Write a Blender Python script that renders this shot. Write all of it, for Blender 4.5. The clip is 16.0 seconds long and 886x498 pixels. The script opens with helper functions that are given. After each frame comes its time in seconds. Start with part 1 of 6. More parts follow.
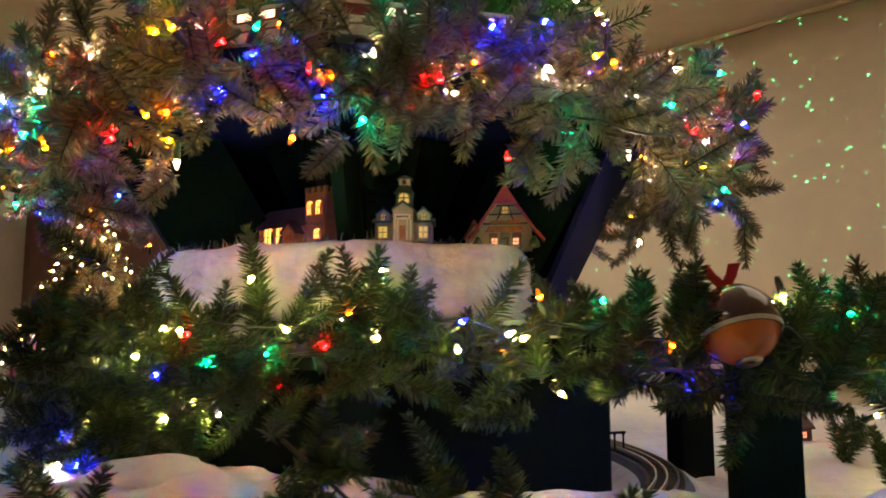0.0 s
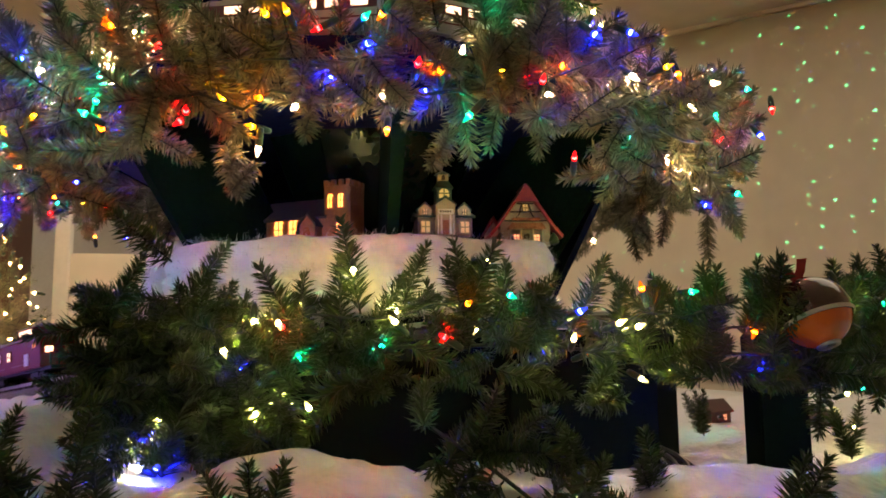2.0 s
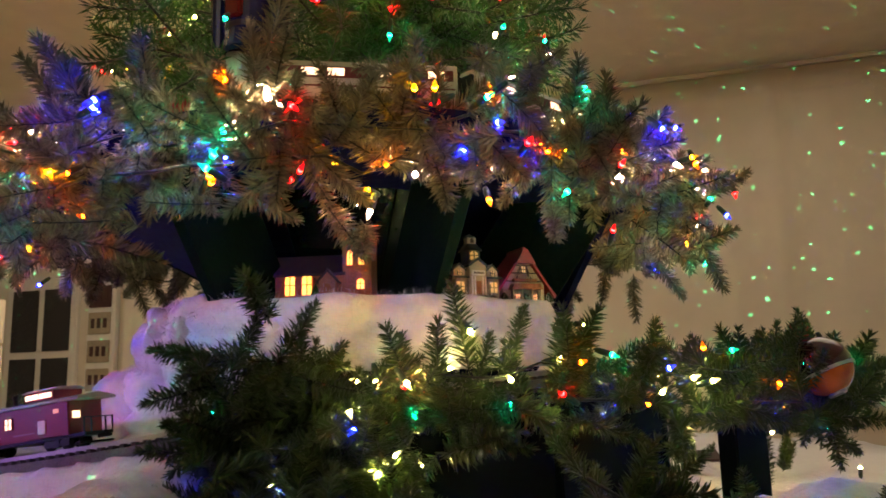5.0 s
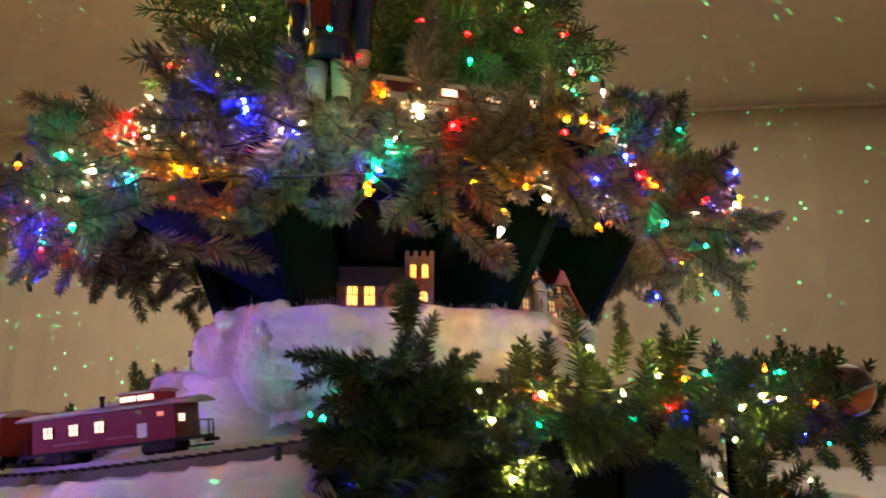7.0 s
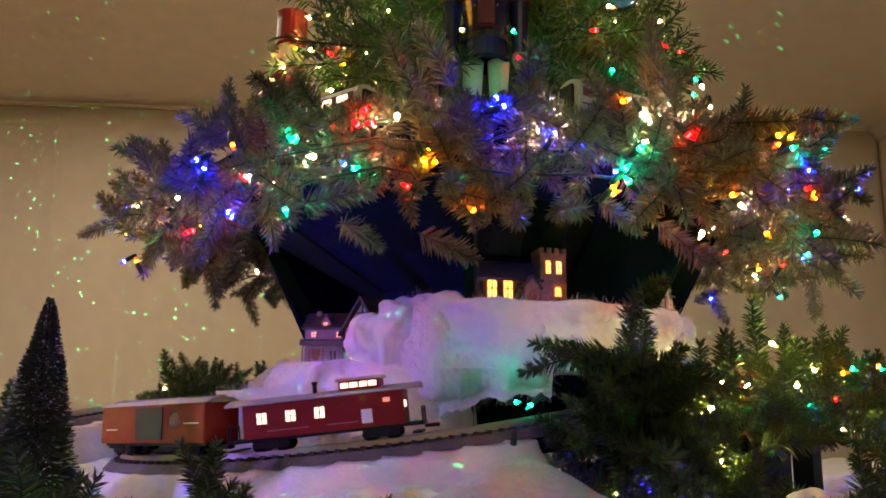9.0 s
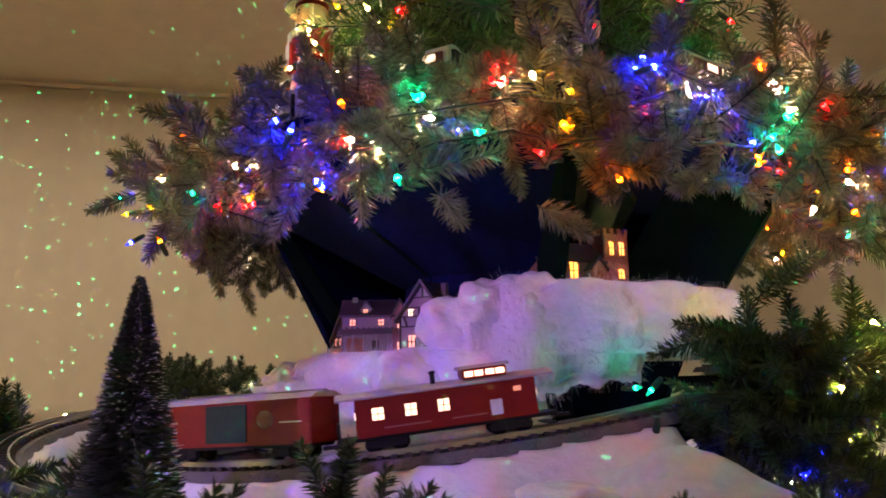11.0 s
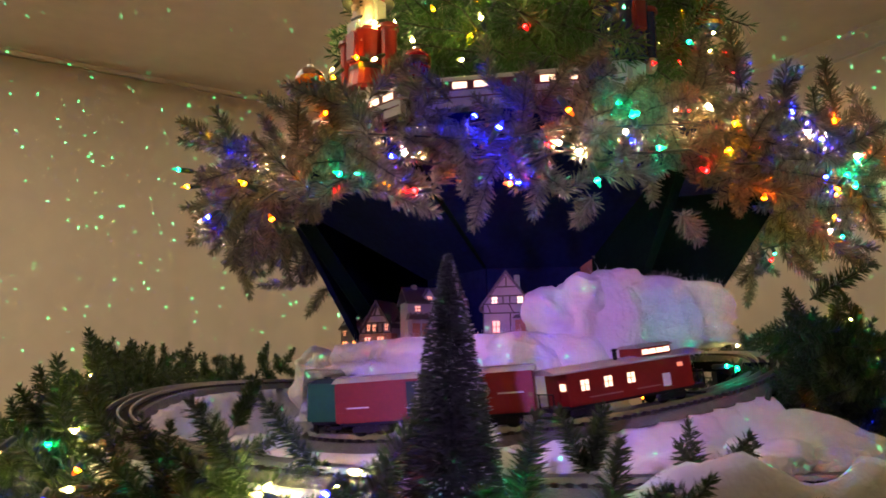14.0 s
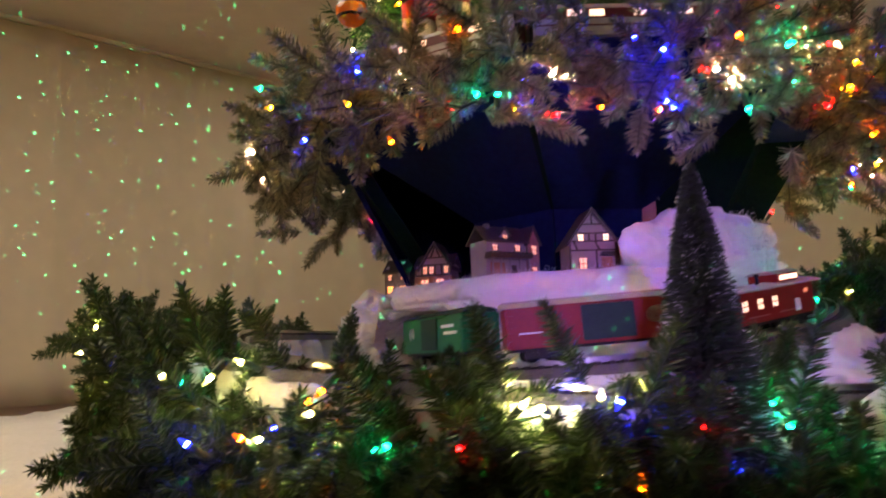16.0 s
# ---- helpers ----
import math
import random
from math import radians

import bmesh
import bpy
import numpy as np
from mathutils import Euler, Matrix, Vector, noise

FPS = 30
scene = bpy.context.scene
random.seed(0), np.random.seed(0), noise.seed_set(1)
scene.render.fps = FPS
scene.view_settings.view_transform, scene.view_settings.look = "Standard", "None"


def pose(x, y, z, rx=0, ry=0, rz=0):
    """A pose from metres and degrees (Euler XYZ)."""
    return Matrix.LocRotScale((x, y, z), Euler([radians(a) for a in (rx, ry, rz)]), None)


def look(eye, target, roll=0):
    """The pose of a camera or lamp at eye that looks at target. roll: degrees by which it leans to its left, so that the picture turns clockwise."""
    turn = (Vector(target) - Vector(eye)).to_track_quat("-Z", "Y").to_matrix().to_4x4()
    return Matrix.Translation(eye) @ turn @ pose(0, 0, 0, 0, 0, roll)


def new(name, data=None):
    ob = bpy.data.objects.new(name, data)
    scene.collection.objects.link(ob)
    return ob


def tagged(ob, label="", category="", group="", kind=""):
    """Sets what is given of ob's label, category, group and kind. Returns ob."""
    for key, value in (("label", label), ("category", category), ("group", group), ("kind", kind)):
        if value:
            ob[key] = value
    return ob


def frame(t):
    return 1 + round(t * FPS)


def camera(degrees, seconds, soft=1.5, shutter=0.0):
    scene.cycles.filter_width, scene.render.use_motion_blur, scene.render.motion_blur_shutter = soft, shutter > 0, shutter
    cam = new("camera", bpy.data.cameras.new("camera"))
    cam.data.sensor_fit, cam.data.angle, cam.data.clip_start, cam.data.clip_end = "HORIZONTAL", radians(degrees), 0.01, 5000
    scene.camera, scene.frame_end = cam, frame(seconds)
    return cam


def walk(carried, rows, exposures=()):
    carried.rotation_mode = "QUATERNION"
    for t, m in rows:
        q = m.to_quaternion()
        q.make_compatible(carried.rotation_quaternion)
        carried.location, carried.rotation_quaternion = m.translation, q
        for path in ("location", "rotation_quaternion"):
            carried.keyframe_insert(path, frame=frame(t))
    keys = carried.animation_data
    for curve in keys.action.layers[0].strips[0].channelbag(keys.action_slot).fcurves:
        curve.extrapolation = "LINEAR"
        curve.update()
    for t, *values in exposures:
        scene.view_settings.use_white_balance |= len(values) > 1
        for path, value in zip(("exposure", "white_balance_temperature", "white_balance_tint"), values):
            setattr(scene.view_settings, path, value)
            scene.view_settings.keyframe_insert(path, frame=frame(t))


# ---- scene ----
cam = camera(60.9, 16.0, soft=1.7, shutter=0.5)
METRES, EYE, TILT, LEAN, TURN = 3.0, 1.3, 6.5, 0.0, 0.0
ROWS = [
    (0.0, 0.0, 0.0, 0.0, 0.0, 0.0, -0.0),
    (0.5, -0.0383, -0.0051, -0.0018, -3.15, -0.4, -0.22),
    (1.0, -0.0726, -0.0088, -0.0022, -6.32, -0.7, -0.42),
    (1.5, -0.0917, -0.0084, -0.002, -9.37, -0.57, -0.58),
    (2.0, -0.1003, 0.0019, -0.0031, -12.16, 0.04, -0.71),
    (2.5, -0.1154, 0.016, -0.0045, -14.81, 1.1, -0.81),
    (3.0, -0.1348, 0.0244, -0.001, -17.52, 2.3, -0.85),
    (3.5, -0.151, 0.029, 0.003, -20.48, 3.22, -0.75),
    (6.0, -0.2808, 0.0263, -0.0055, -34.17, 4.3, -2.77),
    (6.5, -0.2995, 0.0512, -0.0115, -36.72, 4.87, -3.35),
    (7.0, -0.3301, 0.0742, -0.0053, -39.17, 5.57, -4.09),
    (7.5, -0.3694, 0.1035, -0.0066, -41.84, 6.18, -4.95),
    (8.0, -0.4072, 0.1306, -0.0101, -44.27, 6.23, -5.69),
    (8.5, -0.4332, 0.1457, -0.0149, -46.27, 6.12, -5.8),
    (11.0, -0.4807, 0.2609, -0.0338, -56.71, 6.48, -4.64),
    (11.5, -0.5275, 0.2822, -0.0347, -60.13, 6.81, -5.12),
    (12.0, -0.554, 0.298, -0.0377, -63.35, 7.06, -5.38),
    (12.5, -0.5643, 0.3168, -0.0396, -66.75, 7.46, -5.37),
    (13.0, -0.5694, 0.3482, -0.0473, -69.77, 7.77, -5.34),
    (13.5, -0.5754, 0.3852, -0.0531, -73.17, 8.18, -5.39),
    (14.0, -0.5872, 0.4243, -0.0608, -76.8, 8.38, -5.49),
    (14.5, -0.6117, 0.4621, -0.0638, -80.01, 8.77, -5.53),
    (15.0, -0.6186, 0.4888, -0.0716, -83.01, 8.88, -5.28),
    (15.5, -0.6057, 0.5217, -0.0818, -85.8, 8.69, -4.79),
    (16.0, -0.5873, 0.5632, -0.0958, -88.57, 7.82, -4.38),
]
walk(cam, [(t, pose(0, 0, EYE, TILT, LEAN, TURN) @ pose(METRES * x, METRES * y, METRES * z, 90 + pitch, roll, yaw)) for t, x, y, z, yaw, pitch, roll in ROWS])

# ---------------------------------------------------------------- light
world = bpy.data.worlds.new("world")
world.use_nodes = True
world.node_tree.nodes["Background"].inputs[0].default_value = (0.30, 0.22, 0.14, 1)
world.node_tree.nodes["Background"].inputs[1].default_value = 0.008
scene.world = world


def lamp(name, kind, at, to, watts, rgb, **more):
    data = bpy.data.lights.new(name, kind)
    data.energy, data.color = watts, rgb
    if "size" in more:
        data.size = more["size"]
    if "radius" in more:
        data.shadow_soft_size = more["radius"]
    if "cone" in more:
        data.spot_size, data.spot_blend = radians(more["cone"]), 0.9
    ob = new(name, data)
    ob.matrix_world = look(at, to)
    return ob


# unseen fill lamps, added under the ceiling for the room's even warm light
lamp("fill_light_near", "AREA", (-2.4, -1.2, 3.2), (-2.4, -1.2, 0), 6.5, (1.0, 0.832, 0.625), size=0.9)
lamp("fill_light_left", "AREA", (-0.7, 3.9, 3.25), (-0.7, 3.9, 0), 55, (1.0, 0.832, 0.625), size=2.2)
lamp("fill_light_right", "AREA", (2.2, 1.7, 3.25), (2.2, 1.7, 0), 15, (1.0, 0.832, 0.625), size=2.2)
# unseen spot, added to throw violet on the snow; its real source is unknown
lamp("violet_fill_spot", "SPOT", (-2.1, 1.55, 1.50), (-0.42, 1.40, 1.27), 54.0, (0.44, 0.21, 1.0), radius=0.03, cone=31)


def star_projector(at, watts):
    """A laser star projector: a point of light that throws hundreds of fine green and pale dots."""
    data = bpy.data.lights.new("star_projector_light", "POINT")
    data.energy, data.shadow_soft_size = watts, 0.0
    data.use_nodes = True
    n, l = data.node_tree.nodes, data.node_tree.links
    em = n["Emission"]
    co = n.new("ShaderNodeTexCoord")
    dots = n.new("ShaderNodeTexVoronoi")
    dots.inputs["Scale"].default_value = 82.0
    l.new(co.outputs["Normal"], dots.inputs["Vector"])
    near = n.new("ShaderNodeMath")
    near.operation, near.inputs[1].default_value = "LESS_THAN", 0.138
    l.new(dots.outputs["Distance"], near.inputs[0])
    pick = n.new("ShaderNodeSeparateColor")
    l.new(dots.outputs["Color"], pick.inputs[0])
    power = n.new("ShaderNodeMath")
    power.operation = "POWER"
    power.inputs[1].default_value = 1.1
    l.new(pick.outputs[0], power.inputs[0])
    mul = n.new("ShaderNodeMath")
    mul.operation = "MULTIPLY"
    l.new(near.outputs[0], mul.inputs[0])
    l.new(power.outputs[0], mul.inputs[1])
    tint = n.new("ShaderNodeMix")
    tint.data_type = "RGBA"
    l.new(pick.outputs[1], tint.inputs["Factor"])
    tint.inputs["A"].default_value, tint.inputs["B"].default_value = (0.03, 1.0, 0.28, 1), (0.14, 1.0, 0.42, 1)
    l.new(tint.outputs["Result"], em.inputs["Color"])
    beam = n.new("ShaderNodeLightFalloff")       # laser beams keep their strength with distance
    l.new(mul.outputs[0], beam.inputs["Strength"])
    l.new(beam.outputs["Constant"], em.inputs["Strength"])
    ob = new("star_projector_light", data)
    ob.location = at
    return ob


star_projector((-2.6, 1.6, 2.05), 150)

# ---------------------------------------------------------------- materials


def material(name, rgb, rough=0.6, metal=0.0, vary=0.15, scale=30.0, bump=0.0, bump_scale=200.0, spec=0.5, island=0.0, sheen=0.0, coat=0.0):
    m = bpy.data.materials.new(name)
    m.use_nodes = True
    n, l = m.node_tree.nodes, m.node_tree.links
    p = n["Principled BSDF"]
    p.inputs["Roughness"].default_value, p.inputs["Metallic"].default_value = rough, metal
    p.inputs["Specular IOR Level"].default_value = spec
    p.inputs["Sheen Weight"].default_value = sheen
    p.inputs["Coat Weight"].default_value = coat
    co = n.new("ShaderNodeTexCoord")
    big = n.new("ShaderNodeTexNoise")
    big.inputs["Scale"].default_value, big.inputs["Detail"].default_value = scale, 5
    fine = n.new("ShaderNodeTexNoise")
    fine.inputs["Scale"].default_value, fine.inputs["Detail"].default_value = scale * 9, 3
    l.new(co.outputs["Object"], big.inputs["Vector"])
    l.new(co.outputs["Object"], fine.inputs["Vector"])
    add = n.new("ShaderNodeMath")
    add.operation = "ADD"
    l.new(big.outputs["Fac"], add.inputs[0])
    l.new(fine.outputs["Fac"], add.inputs[1])
    last = add
    if island:
        geo = n.new("ShaderNodeNewGeometry")
        isl = n.new("ShaderNodeMath")
        isl.operation = "MULTIPLY_ADD"
        isl.inputs[1].default_value = island
        l.new(geo.outputs["Random Per Island"], isl.inputs[0])
        l.new(add.outputs[0], isl.inputs[2])
        last = isl
    span = n.new("ShaderNodeMapRange")
    span.inputs["From Min"].default_value, span.inputs["From Max"].default_value = 0.6, 1.4 + island
    span.inputs["To Min"].default_value, span.inputs["To Max"].default_value = 1 - vary, 1 + vary
    l.new(last.outputs[0], span.inputs["Value"])
    hue = n.new("ShaderNodeHueSaturation")
    hue.inputs["Color"].default_value = (*rgb, 1)
    l.new(span.outputs[0], hue.inputs["Value"])
    l.new(hue.outputs[0], p.inputs["Base Color"])
    if bump:
        rough_noise = n.new("ShaderNodeTexNoise")
        rough_noise.inputs["Scale"].default_value, rough_noise.inputs["Detail"].default_value = bump_scale, 6
        l.new(co.outputs["Object"], rough_noise.inputs["Vector"])
        b = n.new("ShaderNodeBump")
        b.inputs["Strength"].default_value, b.inputs["Distance"].default_value = bump, 0.02
        l.new(rough_noise.outputs["Fac"], b.inputs["Height"])
        l.new(b.outputs[0], p.inputs["Normal"])
    return m


def glowing(name, rgb, strength, base=(0.5, 0.5, 0.5)):
    m = bpy.data.materials.new(name)
    m.use_nodes = True
    p = m.node_tree.nodes["Principled BSDF"]
    p.inputs["Base Color"].default_value = (*base, 1)
    p.inputs["Roughness"].default_value = 0.15
    p.inputs["Emission Color"].default_value = (*rgb, 1)
    p.inputs["Emission Strength"].default_value = strength
    return m


NEEDLE = material("pvc_needles", (0.195, 0.190, 0.132), 0.24, vary=0.6, scale=12, island=0.7, spec=0.75)
NEEDLE_GREEN = material("green_needles", (0.036, 0.068, 0.016), 0.38, vary=0.5, scale=12, island=0.5, spec=0.5)
NEEDLE_TREE = material("tree_needles", (0.034, 0.100, 0.022), 0.34, vary=0.5, scale=12, island=0.5, spec=0.5)
NEEDLE_FROST = material("frosted_bristle", (0.20, 0.20, 0.13), 0.7, vary=0.6, scale=40, island=0.9)
WIRE = material("green_wire", (0.012, 0.022, 0.014), 0.5)
SOCKET = material("socket_plastic", (0.012, 0.035, 0.02), 0.4)
COTTON = material("cotton_snow", (0.70, 0.69, 0.69), 1.0, vary=0.07, scale=9, bump=0.28, bump_scale=70, spec=0.0, sheen=0.25)
PANEL = material("dark_green_board", (0.006, 0.011, 0.044), 0.85, vary=0.35, scale=9, spec=0.04)
PANEL_EDGE = material("dark_green_trim", (0.003, 0.011, 0.007), 0.85, vary=0.3, scale=15, spec=0.03)
PANEL_INNER = material("dark_green_gloss_board", (0.002, 0.009, 0.005), 0.2, vary=0.3, scale=8, spec=0.2)
POST = material("dark_post_paint", (0.002, 0.005, 0.006), 0.8, vary=0.3, scale=14, spec=0.05)
WALLPAINT = material("beige_wall", (0.72, 0.64, 0.52), 0.85, vary=0.06, scale=0.9, bump=0.12, bump_scale=2.2)
CEILPAINT = material("beige_ceiling", (0.84, 0.74, 0.60), 0.9, vary=0.07, scale=0.8, bump=0.1, bump_scale=3)
TRIMPAINT = material("white_trim", (0.72, 0.68, 0.60), 0.5, vary=0.08, scale=3)
CARPET = material("brown_carpet", (0.10, 0.05, 0.04), 0.95, vary=0.3, scale=20, bump=0.4, bump_scale=120)
SIDING = material("white_siding", (0.62, 0.60, 0.57), 0.6, vary=0.08, scale=5)
DARKWOOD = material("dark_red_wood", (0.06, 0.025, 0.02), 0.5, vary=0.3, scale=10)
ROADBED = material("grey_roadbed", (0.11, 0.105, 0.105), 0.75, vary=0.3, scale=60, bump=0.4, bump_scale=300)
RAIL = material("steel_rail", (0.55, 0.54, 0.53), 0.28, metal=1.0, vary=0.15)
TIE = material("dark_tie", (0.035, 0.028, 0.025), 0.7)
CAR_RED = material("red_car_paint", (0.20, 0.010, 0.007), 0.45, vary=0.18, scale=18, spec=0.3)
CAR_GREEN = material("green_car_paint", (0.012, 0.13, 0.055), 0.4, vary=0.12, scale=18, spec=0.2)
CAR_DARK = material("dark_green_car", (0.012, 0.035, 0.024), 0.45, vary=0.2, scale=18, spec=0.2)
CAR_BLACK = material("black_car", (0.010, 0.010, 0.012), 0.45, vary=0.2, scale=18, spec=0.2)
CAR_ROOF = material("grey_car_roof", (0.34, 0.30, 0.29), 0.6, vary=0.15, scale=18)
CAR_WHITE = material("silver_white_car", (0.52, 0.50, 0.50), 0.35, vary=0.08, scale=12)
CAR_STRIPE = material("maroon_stripe", (0.12, 0.012, 0.02), 0.4)
LETTER = material("white_lettering", (0.75, 0.73, 0.70), 0.6)
BLACKPAINT = material("black_paint", (0.012, 0.012, 0.013), 0.35)
LITWINDOW = glowing("lit_car_window", (1.0, 0.62, 0.40), 2.6)
LITHOUSE = glowing("lit_house_window", (1.0, 0.34, 0.045), 4.0)
LITYELLOW = glowing("lit_school_window", (1.0, 0.58, 0.06), 0.42)
LITPINK = glowing("lit_village_window", (1.0, 0.36, 0.16), 1.6)
BRICK = material("ceramic_brick", (0.34, 0.150, 0.075), 0.4, vary=0.35, scale=60, bump=0.3, bump_scale=160)
SLATE = material("ceramic_slate", (0.055, 0.045, 0.04), 0.45, vary=0.3, scale=80)
CREAM = material("ceramic_cream", (0.45, 0.40, 0.28), 0.4, vary=0.15, scale=50)
GREYSTONE = material("ceramic_grey_stone", (0.20, 0.18, 0.15), 0.45, vary=0.4, scale=70)
TIMBER = material("ceramic_timber", (0.045, 0.028, 0.020), 0.45)
TEAL = material("ceramic_teal_roof", (0.025, 0.06, 0.055), 0.35, vary=0.25, scale=60)
REDROOF = material("ceramic_red_roof", (0.34, 0.040, 0.045), 0.4, vary=0.3, scale=70)
PLASTER = material("ceramic_plaster", (0.30, 0.25, 0.24), 0.5, vary=0.15, scale=50)
PLATE = material("old_plate", (0.35, 0.29, 0.20), 0.6, vary=0.3, scale=10)
ORN_ORANGE = material("orange_glaze", (0.62, 0.13, 0.01), 0.12, vary=0.06, coat=1.0)
ORN_BROWN = material("brown_glaze", (0.045, 0.012, 0.012), 0.10, vary=0.4, scale=14, coat=1.0)
ORN_RED = material("red_ornament", (0.42, 0.012, 0.022), 0.16, metal=0.6, coat=0.6)
ORN_BLUE = material("blue_ornament", (0.03, 0.09, 0.30), 0.16, metal=0.6, coat=0.6)
ORN_TEAL = material("green_ornament", (0.03, 0.20, 0.16), 0.16, metal=0.6, coat=0.6)
ORN_GOLD = material("gold_ornament", (0.50, 0.26, 0.06), 0.16, metal=0.7, coat=0.6)
METALCAP = material("silver_cap", (0.6, 0.6, 0.6), 0.3, metal=1.0)
RIBBON = material("red_ribbon", (0.42, 0.02, 0.02), 0.5)
BARK = material("brown_trunk", (0.06, 0.04, 0.025), 0.9, vary=0.3, scale=20)
NUT_RED = material("nutcracker_red", (0.20, 0.012, 0.014), 0.3)
NUT_BLUE = material("nutcracker_blue", (0.012, 0.018, 0.075), 0.25)
NUT_WHITE = material("nutcracker_white", (0.62, 0.58, 0.55), 0.5)
NUT_SKIN = material("nutcracker_pale", (0.58, 0.40, 0.30), 0.4)

# coloured glass of each bulb, and the hot band round its filament
GLOW = {
    "red": (glowing("red_glass", (1.0, 0.010, 0.015), 1.6, (0.3, 0.0, 0.0)), glowing("red_filament", (1.0, 0.0008, 0.0008), 700)),
    "orange": (glowing("orange_glass", (1.0, 0.16, 0.004), 1.5, (0.3, 0.1, 0.0)), glowing("orange_filament", (1.0, 0.085, 0.0004), 600)),
    "yellow": (glowing("yellow_glass", (1.0, 0.42, 0.01), 1.3, (0.3, 0.2, 0.0)), glowing("yellow_filament", (1.0, 0.34, 0.0008), 520)),
    "green": (glowing("green_glass", (0.005, 0.85, 0.38), 1.2, (0.0, 0.3, 0.1)), glowing("green_filament", (0.0006, 1.0, 0.36), 680)),
    "blue": (glowing("blue_glass", (0.03, 0.05, 1.0), 2.4, (0.0, 0.0, 0.4)), glowing("blue_filament", (0.002, 0.004, 1.0), 3500)),
    "white": (glowing("warm_white_glass", (1.0, 0.66, 0.38), 6.0, (0.5, 0.45, 0.4)), glowing("warm_white_filament", (1.0, 0.61, 0.32), 1600)),
    "amber": (glowing("amber_white_glass", (1.0, 0.50, 0.13), 5, (0.5, 0.45, 0.4)), glowing("amber_filament", (1.0, 0.50, 0.15), 420)),
    "lemon": (glowing("lemon_white_glass", (1.0, 0.78, 0.24), 3.2, (0.5, 0.5, 0.4)), glowing("lemon_filament", (1.0, 0.82, 0.20), 1350)),
}

# ---------------------------------------------------------------- mesh helpers


def to_mesh(name, bm, *mats):
    me = bpy.data.meshes.new(name)
    bm.to_mesh(me)
    bm.free()
    for m in mats:
        me.materials.append(m)
    return me


def part(name, bm, mat, parent, label="", at=None):
    """One mesh object under a thing or under a part."""
    mats = mat if isinstance(mat, (list, tuple)) else [mat]
    ob = new(name, to_mesh(name, bm, *mats))
    ob.parent = parent
    if at is not None:
        ob.matrix_basis = at
    if label:
        ob["label"] = label
    return ob


def shared(name, me, parent, m):
    ob = new(name, me)
    ob.parent = parent
    ob.matrix_basis = m
    return ob


def thing(name, m, label, category, group="", kind=""):
    ob = new(name)
    ob.empty_display_size = 0.02
    ob.matrix_basis = m
    return tagged(ob, label, category, group, kind)


def box(bm, x0, x1, y0, y1, z0, z1, bevel=0.0, slot=0):
    vs = [bm.verts.new((x, y, z)) for x in (x0, x1) for y in (y0, y1) for z in (z0, z1)]
    faces = [bm.faces.new([vs[i] for i in q]) for q in ((0, 1, 3, 2), (4, 6, 7, 5), (0, 4, 5, 1), (2, 3, 7, 6), (0, 2, 6, 4), (1, 5, 7, 3))]
    for f in faces:
        f.material_index = slot
    if bevel:
        edges = {e for f in faces for e in f.edges}
        res = bmesh.ops.bevel(bm, geom=list(edges), offset=bevel, segments=2, affect="EDGES")
        for f in res["faces"]:
            f.material_index = slot
    return bm


def cube(x0, x1, y0, y1, z0, z1, bevel=0.0):
    return box(bmesh.new(), x0, x1, y0, y1, z0, z1, bevel)


def prism(bm, outline, y0, y1, slot=0):
    """A solid with this outline in x and z, from y0 to y1."""
    a = [bm.verts.new((x, y0, z)) for x, z in outline]
    b = [bm.verts.new((x, y1, z)) for x, z in outline]
    n = len(outline)
    fs = [bm.faces.new(a), bm.faces.new(b[::-1])]
    for i in range(n):
        fs.append(bm.faces.new((a[i], b[i], b[(i + 1) % n], a[(i + 1) % n])))
    for f in fs:
        f.material_index = slot
    bmesh.ops.recalc_face_normals(bm, faces=fs)
    return bm


def lathe(bm, profile, sides=16, at=(0, 0, 0), slot=0):
    """Turns (radius, height) rows round the z axis."""
    rings, made = [], []
    for r, z in profile:
        if r < 1e-6:
            rings.append([bm.verts.new((at[0], at[1], at[2] + z))])
        else:
            rings.append([bm.verts.new((at[0] + r * math.cos(2 * math.pi * i / sides), at[1] + r * math.sin(2 * math.pi * i / sides), at[2] + z)) for i in range(sides)])
    for a, b in zip(rings, rings[1:]):
        for i in range(sides):
            j = (i + 1) % sides
            q = [a[i % len(a)], a[j % len(a)], b[j % len(b)], b[i % len(b)]]
            q = list(dict.fromkeys(q))
            if len(q) > 2:
                f = bm.faces.new(q)
                f.smooth, f.material_index = True, slot
                made.append(f)
    bmesh.ops.recalc_face_normals(bm, faces=made)
    return bm


def tube(bm, pts, radius, sides=6, slot=0):
    rings = []
    pts = [Vector(p) for p in pts]
    for i, p in enumerate(pts):
        d = (pts[min(i + 1, len(pts) - 1)] - pts[max(i - 1, 0)]).normalized()
        side = d.cross(Vector((0.13, 0.21, 0.97))).normalized()
        up = side.cross(d)
        rings.append([bm.verts.new(p + radius * (side * math.cos(2 * math.pi * k / sides) + up * math.sin(2 * math.pi * k / sides))) for k in range(sides)])
    for a, b in zip(rings, rings[1:]):
        for k in range(sides):
            f = bm.faces.new((a[k], a[(k + 1) % sides], b[(k + 1) % sides], b[k]))
            f.smooth, f.material_index = True, slot
    return bm


